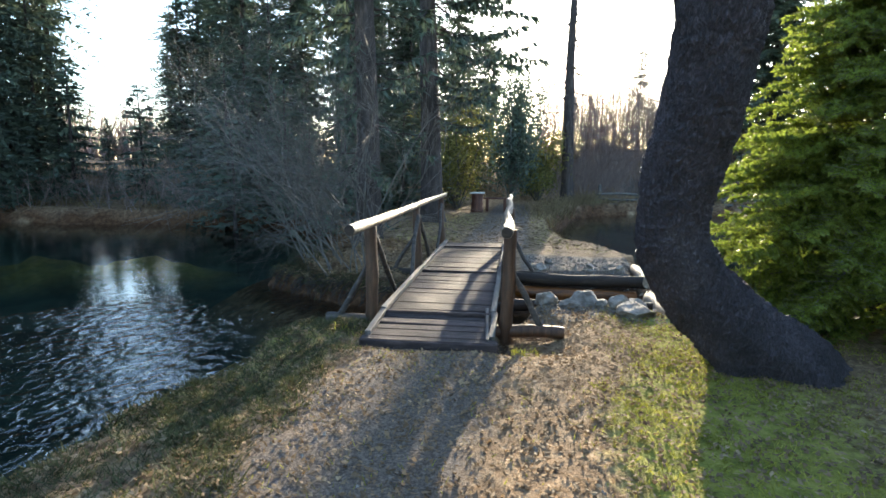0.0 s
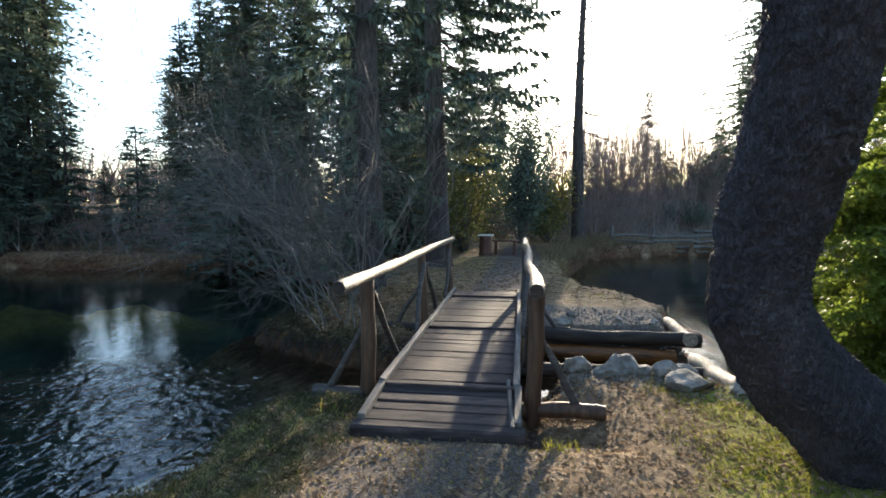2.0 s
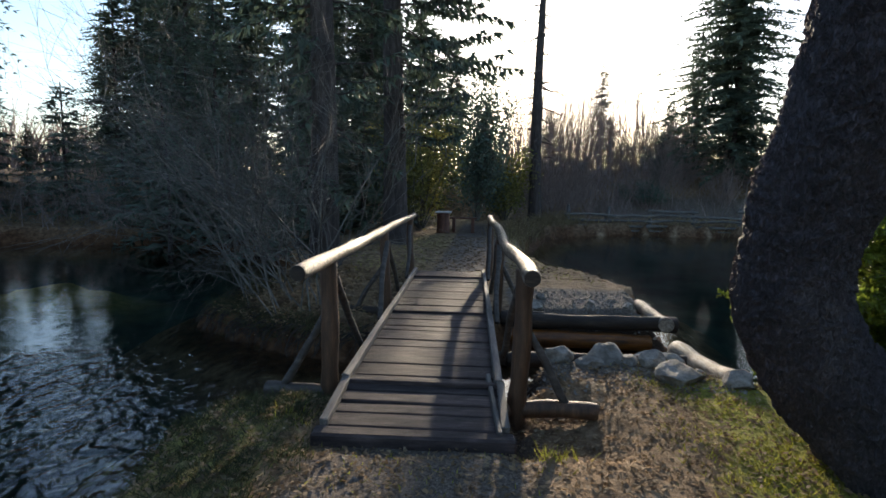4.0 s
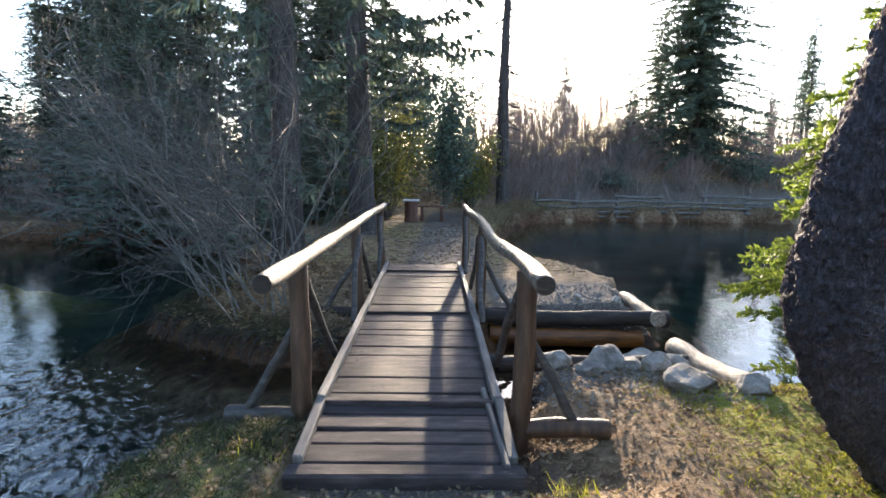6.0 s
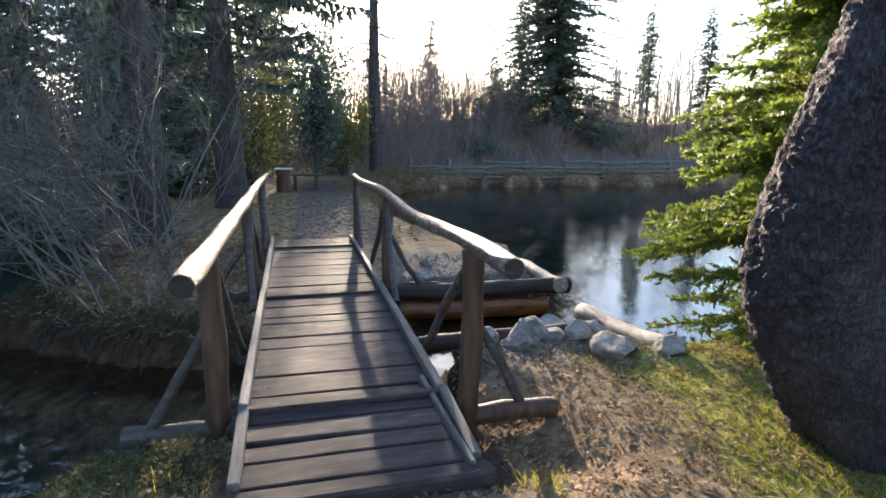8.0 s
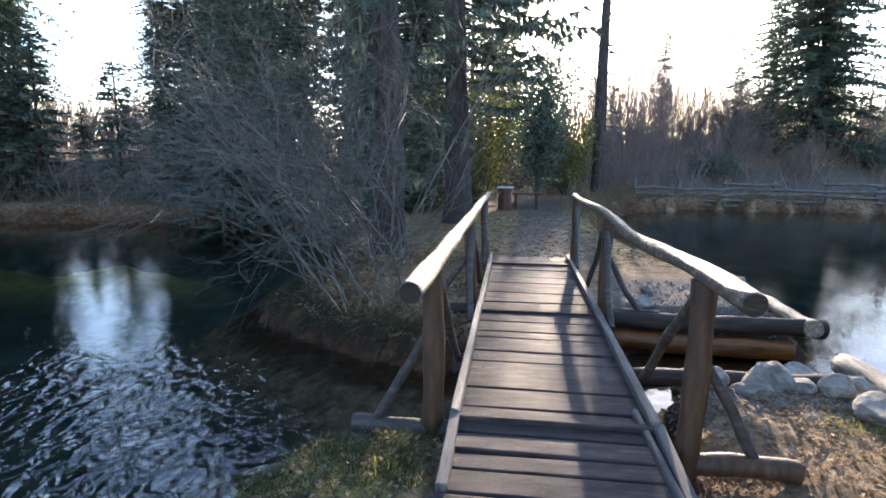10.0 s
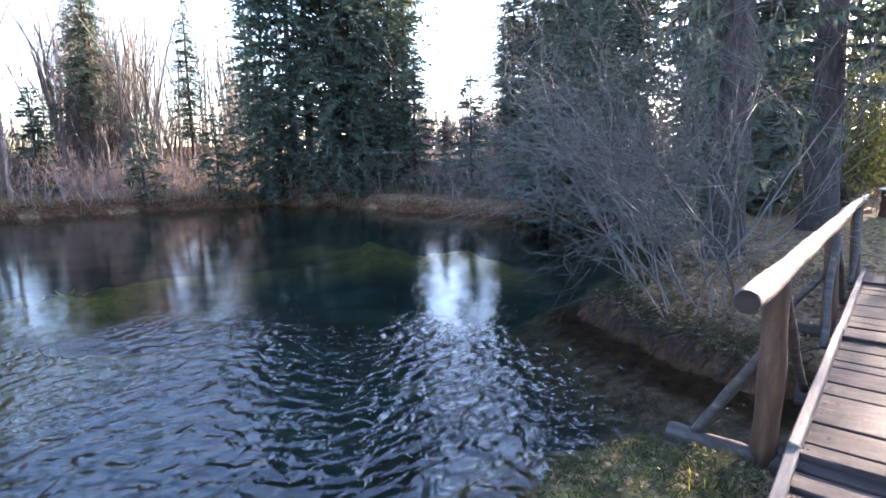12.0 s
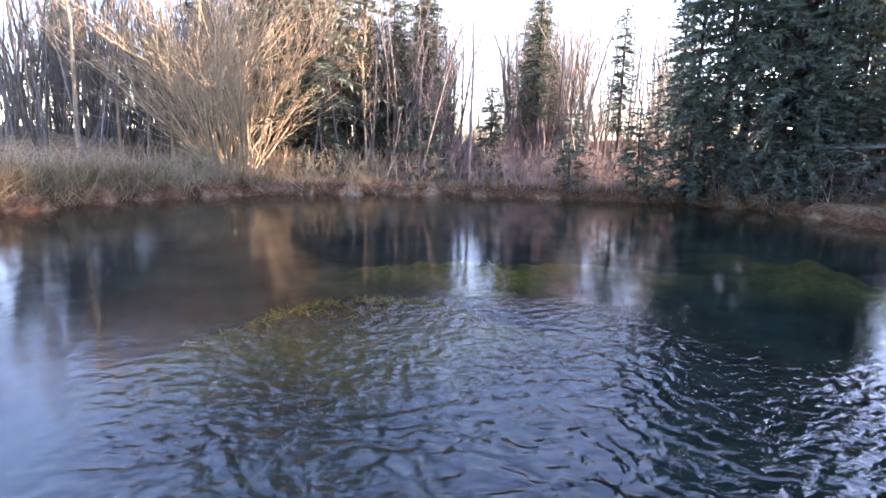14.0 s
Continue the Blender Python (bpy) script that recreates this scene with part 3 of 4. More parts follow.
build_crib()
for k, (sx_, sy_, w_, h_) in enumerate(((1.52, 1.74, 0.20, 0.17), (1.92, 1.56, 0.12, 0.09), (2.12, 1.72, 0.12, 0.08), (2.28, 1.50, 0.14, 0.12), (2.02, 1.22, 0.19, 0.10), (2.42, 1.12, 0.12, 0.08), (1.10, 1.62, 0.13, 0.09), (1.36, 1.50, 0.10, 0.06), (1.72, 1.62, 0.08, 0.05), (1.3, 1.85, 0.14, 0.12), (2.2, 1.90, 0.10, 0.09), (2.72, 1.38, 0.11, 0.07), (2.95, 1.45, 0.09, 0.06), (1.15, 3.72, 0.11, 0.08), (2.3, 3.8, 0.07, 0.05), (1.35, 2.5, 0.2, 0.16), (2.25, 2.75, 0.22, 0.16), (1.8, 2.6, 0.16, 0.12), (1.9, 4.0, 0.06, 0.04), (1.3, 4.3, 0.07, 0.05))):
    bed = ground_at(sx_, sy_)
    w_, h_ = w_ * 1.25, h_ * 1.2
    z_ = max(bed, -0.46) + h_ * 0.32
    stone((sx_, sy_, z_), (w_, w_ * 0.8, h_), 100 + k)


# ---- the leaning tree beside the path ----
def build_leaning_tree():
    tr = thing("leaning_tree", "large crooked spruce trunk with rough scaly bark", "tree", (0, 0, 0))
    ctrl = [(2.95, -0.16, -0.35, 0.42), (2.80, -0.18, 0.0, 0.345), (2.48, -0.23, 0.25, 0.285), (2.16, -0.30, 0.55, 0.26), (1.92, -0.37, 0.90, 0.25), (1.86, -0.42, 1.15, 0.24), (1.88, -0.52, 1.5, 0.24), (1.93, -0.64, 1.9, 0.245), (1.96, -0.77, 2.4, 0.25), (1.98, -0.90, 3.2, 0.245), (2.0, -0.98, 4.5, 0.23), (2.05, -1.0, 7, 0.19), (2.1, -1.0, 10, 0.12), (2.1, -1.0, 13, 0.04)]
    c = np.array(ctrl)
    n = 120
    # more rows low down, where the trunk is near
    tt = np.concatenate([np.linspace(0, 9, 270), np.linspace(9, len(c) - 1, 61)[1:]])
    g = Geo()
    def sample(t):
        i = min(int(t), len(c) - 2)
        f = t - i
        p0, p1, p2, p3 = c[max(i - 1, 0)], c[i], c[i + 1], c[min(i + 2, len(c) - 1)]
        return 0.5 * ((2 * p1) + (p2 - p0) * f + (2 * p0 - 5 * p1 + 4 * p2 - p3) * f * f + (3 * p1 - p0 - 3 * p2 + p3) * f ** 3)
    for t in tt:
        p = sample(t)
        d = Vector((sample(min(t + 0.05, len(c) - 1)) - sample(max(t - 0.05, 0)))[:3]).normalized()
        u = Vector((1, 0, 0)); u = (u - d * u.dot(d)).normalized(); w = d.cross(u)
        for k in range(n):
            a = 2 * math.pi * k / n
            way = u * math.cos(a) + w * math.sin(a)
            q = Vector(p[:3]) + way * p[3]
            s = Vector((q.x, q.y, q.z * 0.5))
            flare = 0.10 * max(0.0, 0.35 - q.z) * (1 + math.sin(a * 5 + 1))
            lump = 0.025 * noise.noise(s * 2.5) + 0.018 * noise.noise(s * 6)
            wv = noise.noise_vector(q * 9) * 0.035
            cell = noise.voronoi((Vector((q.x, q.y, q.z * 0.5)) + wv * 1.6) * 30)[0]
            plate = min(cell[1] - cell[0], 0.30) / 0.30 * (0.024 + 0.016 * noise.noise(q * 12))
            g.v.append(q + way * (lump + plate + flare))
    R = len(tt)
    for i in range(R - 1):
        for k in range(n):
            a, b = i * n + k, i * n + (k + 1) % n
            g.f.append((a, b, b + n, a + n))
    g.make("trunk", MAT_BARK, tr)


build_leaning_tree()

# ---- vegetation ----
def conifer(seed, h, r, bare=0.12, thin=1.0, label="dark spruce tree standing in the wood by the pond", mat=None, spray=0.32):
    """A spruce: tapered trunk and a crown of drooping boughs made of many small sprays. Stands at the origin."""
    rng = random.Random(seed)
    tr = thing("spruce_tree", label, "tree", group="spruces round the pond")
    g = Geo()
    bend = rng.uniform(-0.15, 0.15)
    tr_pts = [(bend * math.sin(k / 8 * 3), bend * math.cos(k / 8 * 2) - bend, h * k / 8 - (0.4 if k == 0 else 0)) for k in range(9)]
    g.tube(tr_pts, [0.012 * h * (1 - 0.93 * k / 8) + (0.05 if k == 0 else 0.012) for k in range(9)], 8, False)
    g.make("trunk", MAT_TRUNK, tr)
    c = Geo()
    z = bare * h
    while z < h * 0.985:
        s = (z - bare * h) / (h * (1 - bare))
        ln = r * (1 - s) ** 0.75 * (0.45 + 0.55 * min(1, s * 5 + 0.35))
        for _ in range(rng.randint(6, 8)):
            a = rng.random() * 2 * math.pi
            L = ln * rng.uniform(0.55, 1.15) + 0.15
            out = Vector((math.cos(a), math.sin(a), 0))
            side = Vector((-out.y, out.x, 0))
            lift = rng.uniform(0.0, 0.35) - 0.15 * (1 - s)
            steps = max(2, int(L / 0.20 * thin))
            root = Vector((0, 0, z))
            for k in range(1, steps + 1):
                q = k / steps
                p = root + out * L * q + Vector((0, 0, L * (lift * q - 0.42 * q * q + 0.12 * q ** 4)))
                wd = spray * (0.45 + 0.75 * (1 - q)) * (0.6 + 0.4 * min(1, L))
                for sd in (-1, 1):
                    if rng.random() < 0.12:
                        continue
                    tip = p + side * sd * wd * rng.uniform(0.7, 1.5) + out * wd * rng.uniform(0.2, 1.0) + Vector((0, 0, wd * rng.uniform(-0.5, 0.15)))
                    wv = out * wd * 0.30 + Vector((0, 0, wd * rng.uniform(-0.12, 0.22)))
                    c.poly(p + wv, p - wv, tip)
                if rng.random() < 0.45:
                    tip = p + Vector((rng.uniform(-0.1, 0.1), rng.uniform(-0.1, 0.1), -wd * rng.uniform(0.5, 1.1)))
                    c.poly(p + side * wd * 0.22, p - side * wd * 0.22, tip)
        z += rng.uniform(0.16, 0.30) * (0.7 + 0.5 * (1 - s))
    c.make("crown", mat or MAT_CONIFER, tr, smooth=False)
    return tr


def twigs(g, rng, p, d, ln, r, depth, spread=0.5, up=0.08, sides=4, fan=3, droop=0.0, rmin=0.0024, grow=None):
    """One limb and its forks, as tapering bars."""
    pts, rad = [p.copy()], [r]
    n = 4 if depth > 1 else 3
    gn = 0.28 if rmin < 0.005 else 0.12
    for k in range(n):
        d = (d + Vector((rng.gauss(0, gn), rng.gauss(0, gn), rng.gauss(0, gn * 0.75) + up - droop * (k / n)))).normalized()
        p = p + d * ln / n
        pts.append(p.copy())
        rad.append(r * (1 - 0.45 * (k + 1) / n))
    ns = sides if depth > 1 else 3
    base = g.tube(pts, rad, ns, False, grow=grow)
    if depth <= 0:
        return
    for k in range(fan):
        i = rng.randint(1, n)
        side = Vector((rng.gauss(0, 1), rng.gauss(0, 1), rng.gauss(0, 0.6))).normalized()
        nd = (d + side * spread * rng.uniform(0.6, 1.4)).normalized()
        twigs(g, rng, pts[i], nd, ln * rng.uniform(0.5, 0.8), max(rad[i] * 0.62, rmin), depth - 1, spread, up, sides, fan, droop, rmin, base + i * ns)


def bare_tree(seed, h, mat, label, name="bare_tree", r=0.08, fan=4, depth=3, cat="tree", spread=0.45):
    rng = random.Random(seed)
    tr = thing(name, label, cat, group="bare trees round the pond")
    g, t = Geo(), Geo()
    pts = [Vector((0, 0, -0.3))]
    for k in range(1, 9):
        pts.append(Vector((rng.gauss(0, 0.05) * k * 0.4, rng.gauss(0, 0.05) * k * 0.4, h * k / 8)))
    t.tube(pts, [r * (1 - 0.88 * k / 8) for k in range(9)], 7, False)
    t.make("trunk", mat, tr)
    for k in range(2, 8):
        for _ in range(fan):
            a = rng.random() * 6.28
            d = Vector((math.cos(a), math.sin(a), rng.uniform(0.5, 1.4))).normalized()
            twigs(g, rng, pts[k].lerp(pts[k + 1], rng.random()), d, h * 0.16 * (1.3 - k / 9), r * 0.3 * (1.1 - k / 9), depth - 1, spread, 0.1, 3, 3)
    g.make("crown", mat, tr)
    return tr


def bush(seed, mat, label, stems=40, h=3.0, flare=0.6, depth=2, fan=3, lean=(0, 0), r=0.014, name="bare_bush", base=0.3, droop=0.0, cat="bush", spread=0.5):
    rng = random.Random(seed)
    th = thing(name, label, cat, group="bushes on the banks")
    for _ in range(stems):
        g = Geo()
        a = rng.random() * 6.28
        rr = base * math.sqrt(rng.random())
        p = Vector((rr * math.cos(a), rr * math.sin(a), -0.15))
        d = Vector((math.cos(a) * flare * rng.random() + lean[0] * rng.random(), math.sin(a) * flare * rng.random() + lean[1] * rng.random(), 1)).normalized()
        twigs(g, rng, p, d, h * rng.uniform(0.35, 0.7), r * rng.uniform(0.6, 1.3), depth, spread, 0.04, 4, fan, droop, 0.0024 if r < 0.02 else 0.009)
        g.make("stem", mat, th)
    return th


def leafy(seed, mat, label, w, h, count, leaf=0.09, name="evergreen_shrub"):
    rng = random.Random(seed)
    th = thing(name, label, "shrub", group="shrubs on the island")
    s, c = Geo(), Geo()
    tips = []
    for _ in range(26):
        a = rng.random() * 6.28
        d = Vector((math.cos(a) * w * rng.random(), math.sin(a) * w * rng.random(), h * rng.uniform(0.4, 1)))
        pts = [Vector((0, 0, -0.1)), d * 0.5 + Vector((rng.gauss(0, .1), rng.gauss(0, .1), 0.1)), d]
        s.tube(pts, [0.03, 0.02, 0.008], 4, False)
        tips += [pts[1], pts[2], pts[1].lerp(pts[2], 0.5)]
    for _ in range(count):
        p = rng.choice(tips) + Vector((rng.gauss(0, w * 0.16), rng.gauss(0, w * 0.16), rng.gauss(0, h * 0.10)))
        if p.z < 0.05:
            continue
        u = Vector((rng.gauss(0, 1), rng.gauss(0, 1), rng.gauss(0, 1))).normalized() * leaf * rng.uniform(0.6, 1.3)
        v = u.orthogonal().normalized() * leaf * 0.4
        c.poly(p - v, p + u, p + v, p - u * 0.4)
    s.make("framework", MAT_TWIG, th)
    c.make("foliage", mat, th, smooth=False)
    return th


def place(src, x, y, s=1.0, turn=0.0, sink=0.05, first=False, tall=1.0):
    """Stands a copy of a plant on the ground (or the plant itself)."""
    m = Matrix.Translation((x, y, max(ground_at(x, y), WATER - 0.1) - sink)) @ Matrix.Rotation(turn, 4, "Z") @ Matrix.Diagonal((s, s, s * tall, 1))
    if first:
        src.matrix_world = m
        return src
    src_scale = src.scale.copy()
    src.scale = (1, 1, 1)
    ob = copy_thing(src, m)
    src.scale = src_scale
    return ob


def plant_woods():
    rng = random.Random(21)
    kinds = [conifer(31, 10.5, 3.0, 0.03, 1.15), conifer(32, 12.5, 3.4, 0.05, 1.15), conifer(33, 9, 2.5, 0.02, 1.1), conifer(34, 12.5, 2.1, 0.25, 0.9)]
    used = set()

    def tree(k, x, y, s=1.0, tall=1.0):
        first = k not in used
        used.add(k)
        place(kinds[k], x, y, s, rng.random() * 6.28, 0.05, first, tall)

    # the dark stand on the far shore, left of the bright gap
    for x, y, k, s in ((-19.0, 11.2, 1, 0.95), (-17.9, 12.4, 0, 1.0), (-18.6, 13.6, 1, 1.0), (-19.6, 10.3, 2, 0.9), (-18.0, 13.2, 0, 1.1), (-18.6, 15.4, 3, 1.05), (-16.9, 12.9, 2, 0.8), (-19.4, 12.2, 3, 1.05), (-16.9, 14.4, 2, 0.75), (-18.3, 16.2, 1, 0.7), (-15.6, 13.9, 2, 0.45), (-17.3, 15.7, 3, 0.95), (-15.3, 16.0, 2, 0.33)):
        tree(k, x, y, s, 1.45 if s > 0.5 else 1.0)
    # right of the gap, behind the bare thicket
    for x, y, k, s in ((-15.5, 20.9, 2, 0.8), (-14.8, 20.4, 2, 0.95), (-14.2, 21.4, 0, 1.0), (-13.0, 20.4, 2, 1.0), (-13.2, 23.5, 0, 1.0), (-11.5, 19.0, 0, 0.95), (-10.2, 17.2, 1, 0.95), (-12.5, 24.5, 1, 1.1), (-7.0, 26.0, 0, 1.1), (-5.6, 18.0, 1, 0.9), (-4.0, 21.0, 1, 1.0), (-9.0, 15.0, 2, 0.75), (-9.5, 22.0, 1, 1.1), (-8.0, 17.0, 0, 0.9), (-6.5, 20.5, 3, 1.1), (-5.2, 15.5, 2, 0.9), (-4.6, 24.0, 1, 1.1), (-3.4, 18.5, 0, 0.95), (-7.2, 13.2, 2, 0.8), (-2.4, 26.0, 3, 1.0), (-0.6, 25.0, 0, 0.72), (-1.2, 20.5, 2, 0.7)):
        tree(k, x, y, s)
    # far left shore, sparser
    for x, y, k, s in ((-26.4, -3.4, 1, 1.5), (-27.8, -5.0, 1, 1.6), (-26.9, -1.0, 2, 0.7), (-28.4, 0.2, 2, 0.95), (-27.2, 1.6, 0, 0.8), (-26.2, 6.6, 3, 0.55), (-25.6, 6.4, 3, 0.72), (-23.6, 9.4, 3, 0.6), (-22.4, 11.4, 3, 0.7), (-31, -9, 0, 1.0), (-30, -6.5, 3, 0.9), (-33, 2, 1, 0.9), (-31, 8.4, 3, 0.75), (-29.5, -1.2, 3, 0.8), (-34, -3, 1, 1.0), (-35, 9, 0, 0.8)):
        tree(k, x, y, s)
    # right far shore: the full spruce and thinner ones
    for x, y, k, s in ((14.6, 27.5, 0, 0.75), (12.3, 28, 2, 0.8), (20.8, 28.5, 3, 0.62), (22.8, 32, 3, 0.62), (27, 31, 0, 0.8), (30, 27, 1, 0.9), (9.5, 38, 3, 0.7), (15, 40, 0, 0.6)):
        tree(k, x, y, s)
    # the wood goes on further off and behind the walker
    for _ in range(70):
        a = rng.random() * 6.28
        d = rng.uniform(42, 75)
        x, y = d * math.sin(a), d * math.cos(a)
        if shore_distance(np.array([x]), np.array([y]))[0] < 2:
            continue
        ang = math.degrees(a) % 360
        if 306 < ang < 330:
            continue
        low = ang < 35 or ang > 357
        tree(rng.randrange(4), x, y, rng.uniform(0.45, 0.6) if low else rng.uniform(0.8, 1.1))
    for x, y, k, s in ((6.5, -7, 0, 0.9), (9.5, -3, 1, 0.9), (4.5, -11, 2, 1.0), (0.5, -15, 1, 1.0), (-6, -17, 0, 0.9), (12, -12, 3, 0.9)):
        tree(k, x, y, s)


def big_trunk(x, y, r, h, seed, label, low=1.9, reach=1.0, bare=False, full=1):
    """A tall spruce whose trunk is seen close: boughs start high up."""
    rng = random.Random(seed)
    t = thing("spruce_tree", label, "tree", (x, y, ground_at(x, y)), "tall spruces behind the bridge")
    g = Geo()
    pts, rad = [], []
    for k in range(25):
        s = k / 24
        pts.append((0.10 * math.sin(s * 4 + seed), 0.06 * math.cos(s * 5), -0.25 + h * s))
        rad.append(r * (1 - 0.72 * s) + r * 0.55 * math.exp(-s * h / 0.35))
    g.tube(pts, rad, 22, False, 0.10, rng)
    g.make("trunk", MAT_TRUNK, t)
    c, w = Geo(), Geo()
    z = low
    while z < h:
        a = rng.random() * 6.28 if full == 1 or rng.random() < 0.35 else rng.gauss(-0.15, 0.5)
        L = reach * rng.uniform(1.0, 2.3) * (0.55 + 0.45 * min(1, z / 5))
        out = Vector((math.cos(a), math.sin(a), 0))
        side = Vector((-out.y, out.x, 0))
        n = max(5, int(L / 0.13))
        pl = [Vector((0, 0, z))]
        sag, curl = rng.uniform(0.05, 0.8), rng.uniform(0.0, 0.5)
        leafy_bough = not bare and (z > 3.0 or rng.random() < 0.5)
        for k in range(1, n + 1):
            q = k / n
            p = Vector((0, 0, z)) + out * L * q + Vector((0, 0, L * (-sag * q + curl * q * q))) + Vector((rng.gauss(0, 0.02), rng.gauss(0, 0.02), rng.gauss(0, 0.02)))
            pl.append(p)
            if leafy_bough and q > 0.2:
                for sd in (-1, 1):
                    for _ in range(3 * full):
                        tip = p + side * sd * rng.uniform(0.10, 0.36) * (1.15 - 0.6 * q) + out * rng.uniform(0, 0.24) + Vector((0, 0, -rng.uniform(-0.05, 0.25)))
                        wv = out * 0.036 + Vector((0, 0, rng.uniform(-0.025, 0.025)))
                        c.poly(p + wv, p - wv, tip)
                c.poly(p + side * 0.07, p - side * 0.07, p + Vector((rng.uniform(-.05, .05), 0, -rng.uniform(0.1, 0.35))))
        w.tube(pl, [(0.036 if bare else 0.03) * (1 - 0.8 * k / n) for k in range(n + 1)], 4, False)
        z += rng.uniform(0.04, 0.20) * (1.1 if bare else 1)
    w.make("limb_frame", MAT_TRUNK, t)
    if not bare:
        c.make("crown", MAT_CONIFER, t, smooth=False)


def near_spruce(x, y, h, seed):
    """The sunlit young spruce beside the path, with needles on its twigs."""
    rng = random.Random(seed)
    t = thing("young_spruce", "young spruce with bright green sunlit needles at the water's edge", "tree", (x, y, ground_at(x, y) - 0.03))
    g = Geo()
    g.tube([(0.02 * math.sin(k), 0.02 * math.cos(k * 2), h * k / 10 - 0.2) for k in range(11)], [0.10 * (1 - 0.92 * k / 10) for k in range(11)], 10, False)
    g.make("trunk", MAT_TRUNK, t)

    def needles(c, p0, p1):
        d = p1 - p0
        ln = d.length
        d = d / ln
        u = d.orthogonal().normalized()
        v = d.cross(u)
        n = max(4, int(ln / 0.008))
        for k in range(n):
            a = rng.random() * 6.28
            p = p0 + d * (ln * k / n)
            out = (u * math.cos(a) + v * math.sin(a)) * 0.038 * rng.uniform(0.7, 1.2) + d * 0.028
            s = d.cross(out).normalized() * 0.0115
            c.poly(p + s, p - s, p + out)

    z = 0.12
    while z < h * 0.97:
        L0 = 1.95 * (1 - z / h) ** 0.75 * (0.75 + 0.25 * min(1, z / 0.8))
        for _ in range(11):
            a = rng.random() * 6.28
            if math.cos(a - math.radians(205)) < -0.2 and rng.random() < 0.6:
                a = math.radians(205) + rng.gauss(0, 0.6)
            w, c = Geo(), Geo()
            L = L0 * rng.uniform(0.7, 1.12)
            out = Vector((math.cos(a), math.sin(a), 0))
            side = Vector((-out.y, out.x, 0))
            rise = rng.uniform(-0.05, 0.30)
            at = lambda q: Vector((0, 0, z)) + out * L * q + Vector((0, 0, L * (rise * q - 0.40 * q * q + 0.16 * q ** 3)))
            w.tube([at(k / 6) for k in range(7)], [0.016 * (1 - 0.82 * k / 6) for k in range(7)], 4, False)
            n = max(5, int(L / 0.06))
            for k in range(n // 4, n + 1):
                q = k / n
                p = at(q)
                for sd in (-1, 1):
                    tl = (0.09 + 0.42 * (1 - q) * min(1, q * 2.5)) * rng.uniform(0.7, 1.2) * min(1.0, L)
                    tip = p + (side * sd * 0.8 + out * 0.75 + Vector((0, 0, rng.uniform(-0.75, 0.40)))).normalized() * tl
                    w.tube([p, tip], [0.004, 0.002], 3, False)
                    needles(c, p, tip)
            needles(c, at(0.4), at(0.7))
            needles(c, at(0.7), at(1.0))
            bough = w.make("bough", MAT_TWIG, t)
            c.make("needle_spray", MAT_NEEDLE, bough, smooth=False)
        z += rng.uniform(0.09, 0.14)


def scatter_brush(name, label, mat, spots, hmin, hmax, seed, lean=0.25, width=0.012, forks=2, cat="brush"):
    """A thicket of thin stems, too many to count."""
    rng = random.Random(seed)
    g = Geo()
    sp = np.array(spots)
    for (x, y), gz in zip(spots, ground_z(sp[:, 0], sp[:, 1])):
        z = max(float(gz), WATER) - 0.05
        h = rng.uniform(hmin, hmax)
        d = Vector((rng.gauss(0, lean), rng.gauss(0, lean), 1)).normalized()
        p = Vector((x, y, z))
        q = p + d * h * 0.55
        e = q + (d + Vector((rng.gauss(0, lean), rng.gauss(0, lean), 0))).normalized() * h * 0.45
        g.tube([p, q, e], [width * (0.6 + 0.4 * h), width * 0.6 * (0.6 + 0.4 * h), width * 0.25], 3, False)
        for _ in range(forks):
            s = p.lerp(q, rng.uniform(0.4, 1.0))
            t = s + (d + Vector((rng.gauss(0, 0.5), rng.gauss(0, 0.5), 0.2))).normalized() * h * rng.uniform(0.25, 0.5)
            g.tube([s, t], [width * 0.5, width * 0.2], 3, False)
    ob = g.make(name, mat)
    tagged(ob, label, cat, kind="stuff")


def strip(rng, pts, n, spread, patchy=None):
    out = []
    for _ in range(n):
        i = rng.randrange(len(pts) - 1)
        s = rng.random()
        out.append((pts[i][0] + (pts[i + 1][0] - pts[i][0]) * s + rng.gauss(0, spread), pts[i][1] + (pts[i + 1][1] - pts[i][1]) * s + rng.gauss(0, spread)))
    a = np.array(out)
    keep = shore_distance(a[:, 0], a[:, 1]) > 0.05
    if patchy is not None:
        keep &= wob(a[:, 0], a[:, 1], 1.3, 5) > patchy
    return a[keep].tolist()


plant_woods()
big_trunk(-2.45, 7.0, 0.27, 13, 1, "tall dark spruce trunk behind the bare thicket")
big_trunk(-1.62, 10.7, 0.31, 14, 2, "tall spruce trunk with grey bark beside the path", 2.4, 1.35, full=2)
big_trunk(3.0, 20.0, 0.27, 12, 3, "tall bare spruce trunk at the end of the path", 2.6, 0.8, True)
near_spruce(4.33, 1.30, 5.0, 4)
_r = random.Random(77)
# thicket at the island's edge by the bridge
place(bush(1, MAT_TWIG, "grey leafless thicket of thin upright stems on the bank", 13, 4.0, 0.32, 3, 4, (-0.40, 0.05), 0.014, "bare_thicket", 0.45, spread=0.65), -1.85, 3.75, first=True)
place(bush(2, MAT_TWIG, "grey leafless thicket on the island's bank", 9, 4.2, 0.40, 3, 4, (-0.30, 0.0), 0.013, "bare_thicket", 0.5, spread=0.7), -2.5, 4.6, first=True)
place(bush(5, MAT_TWIG, "tall grey leafless thicket round the spruce trunks", 7, 4.6, 0.3, 3, 4, (-0.35, 0.0), 0.014, "bare_thicket", 0.5, spread=0.65), -2.6, 6.0, first=True)


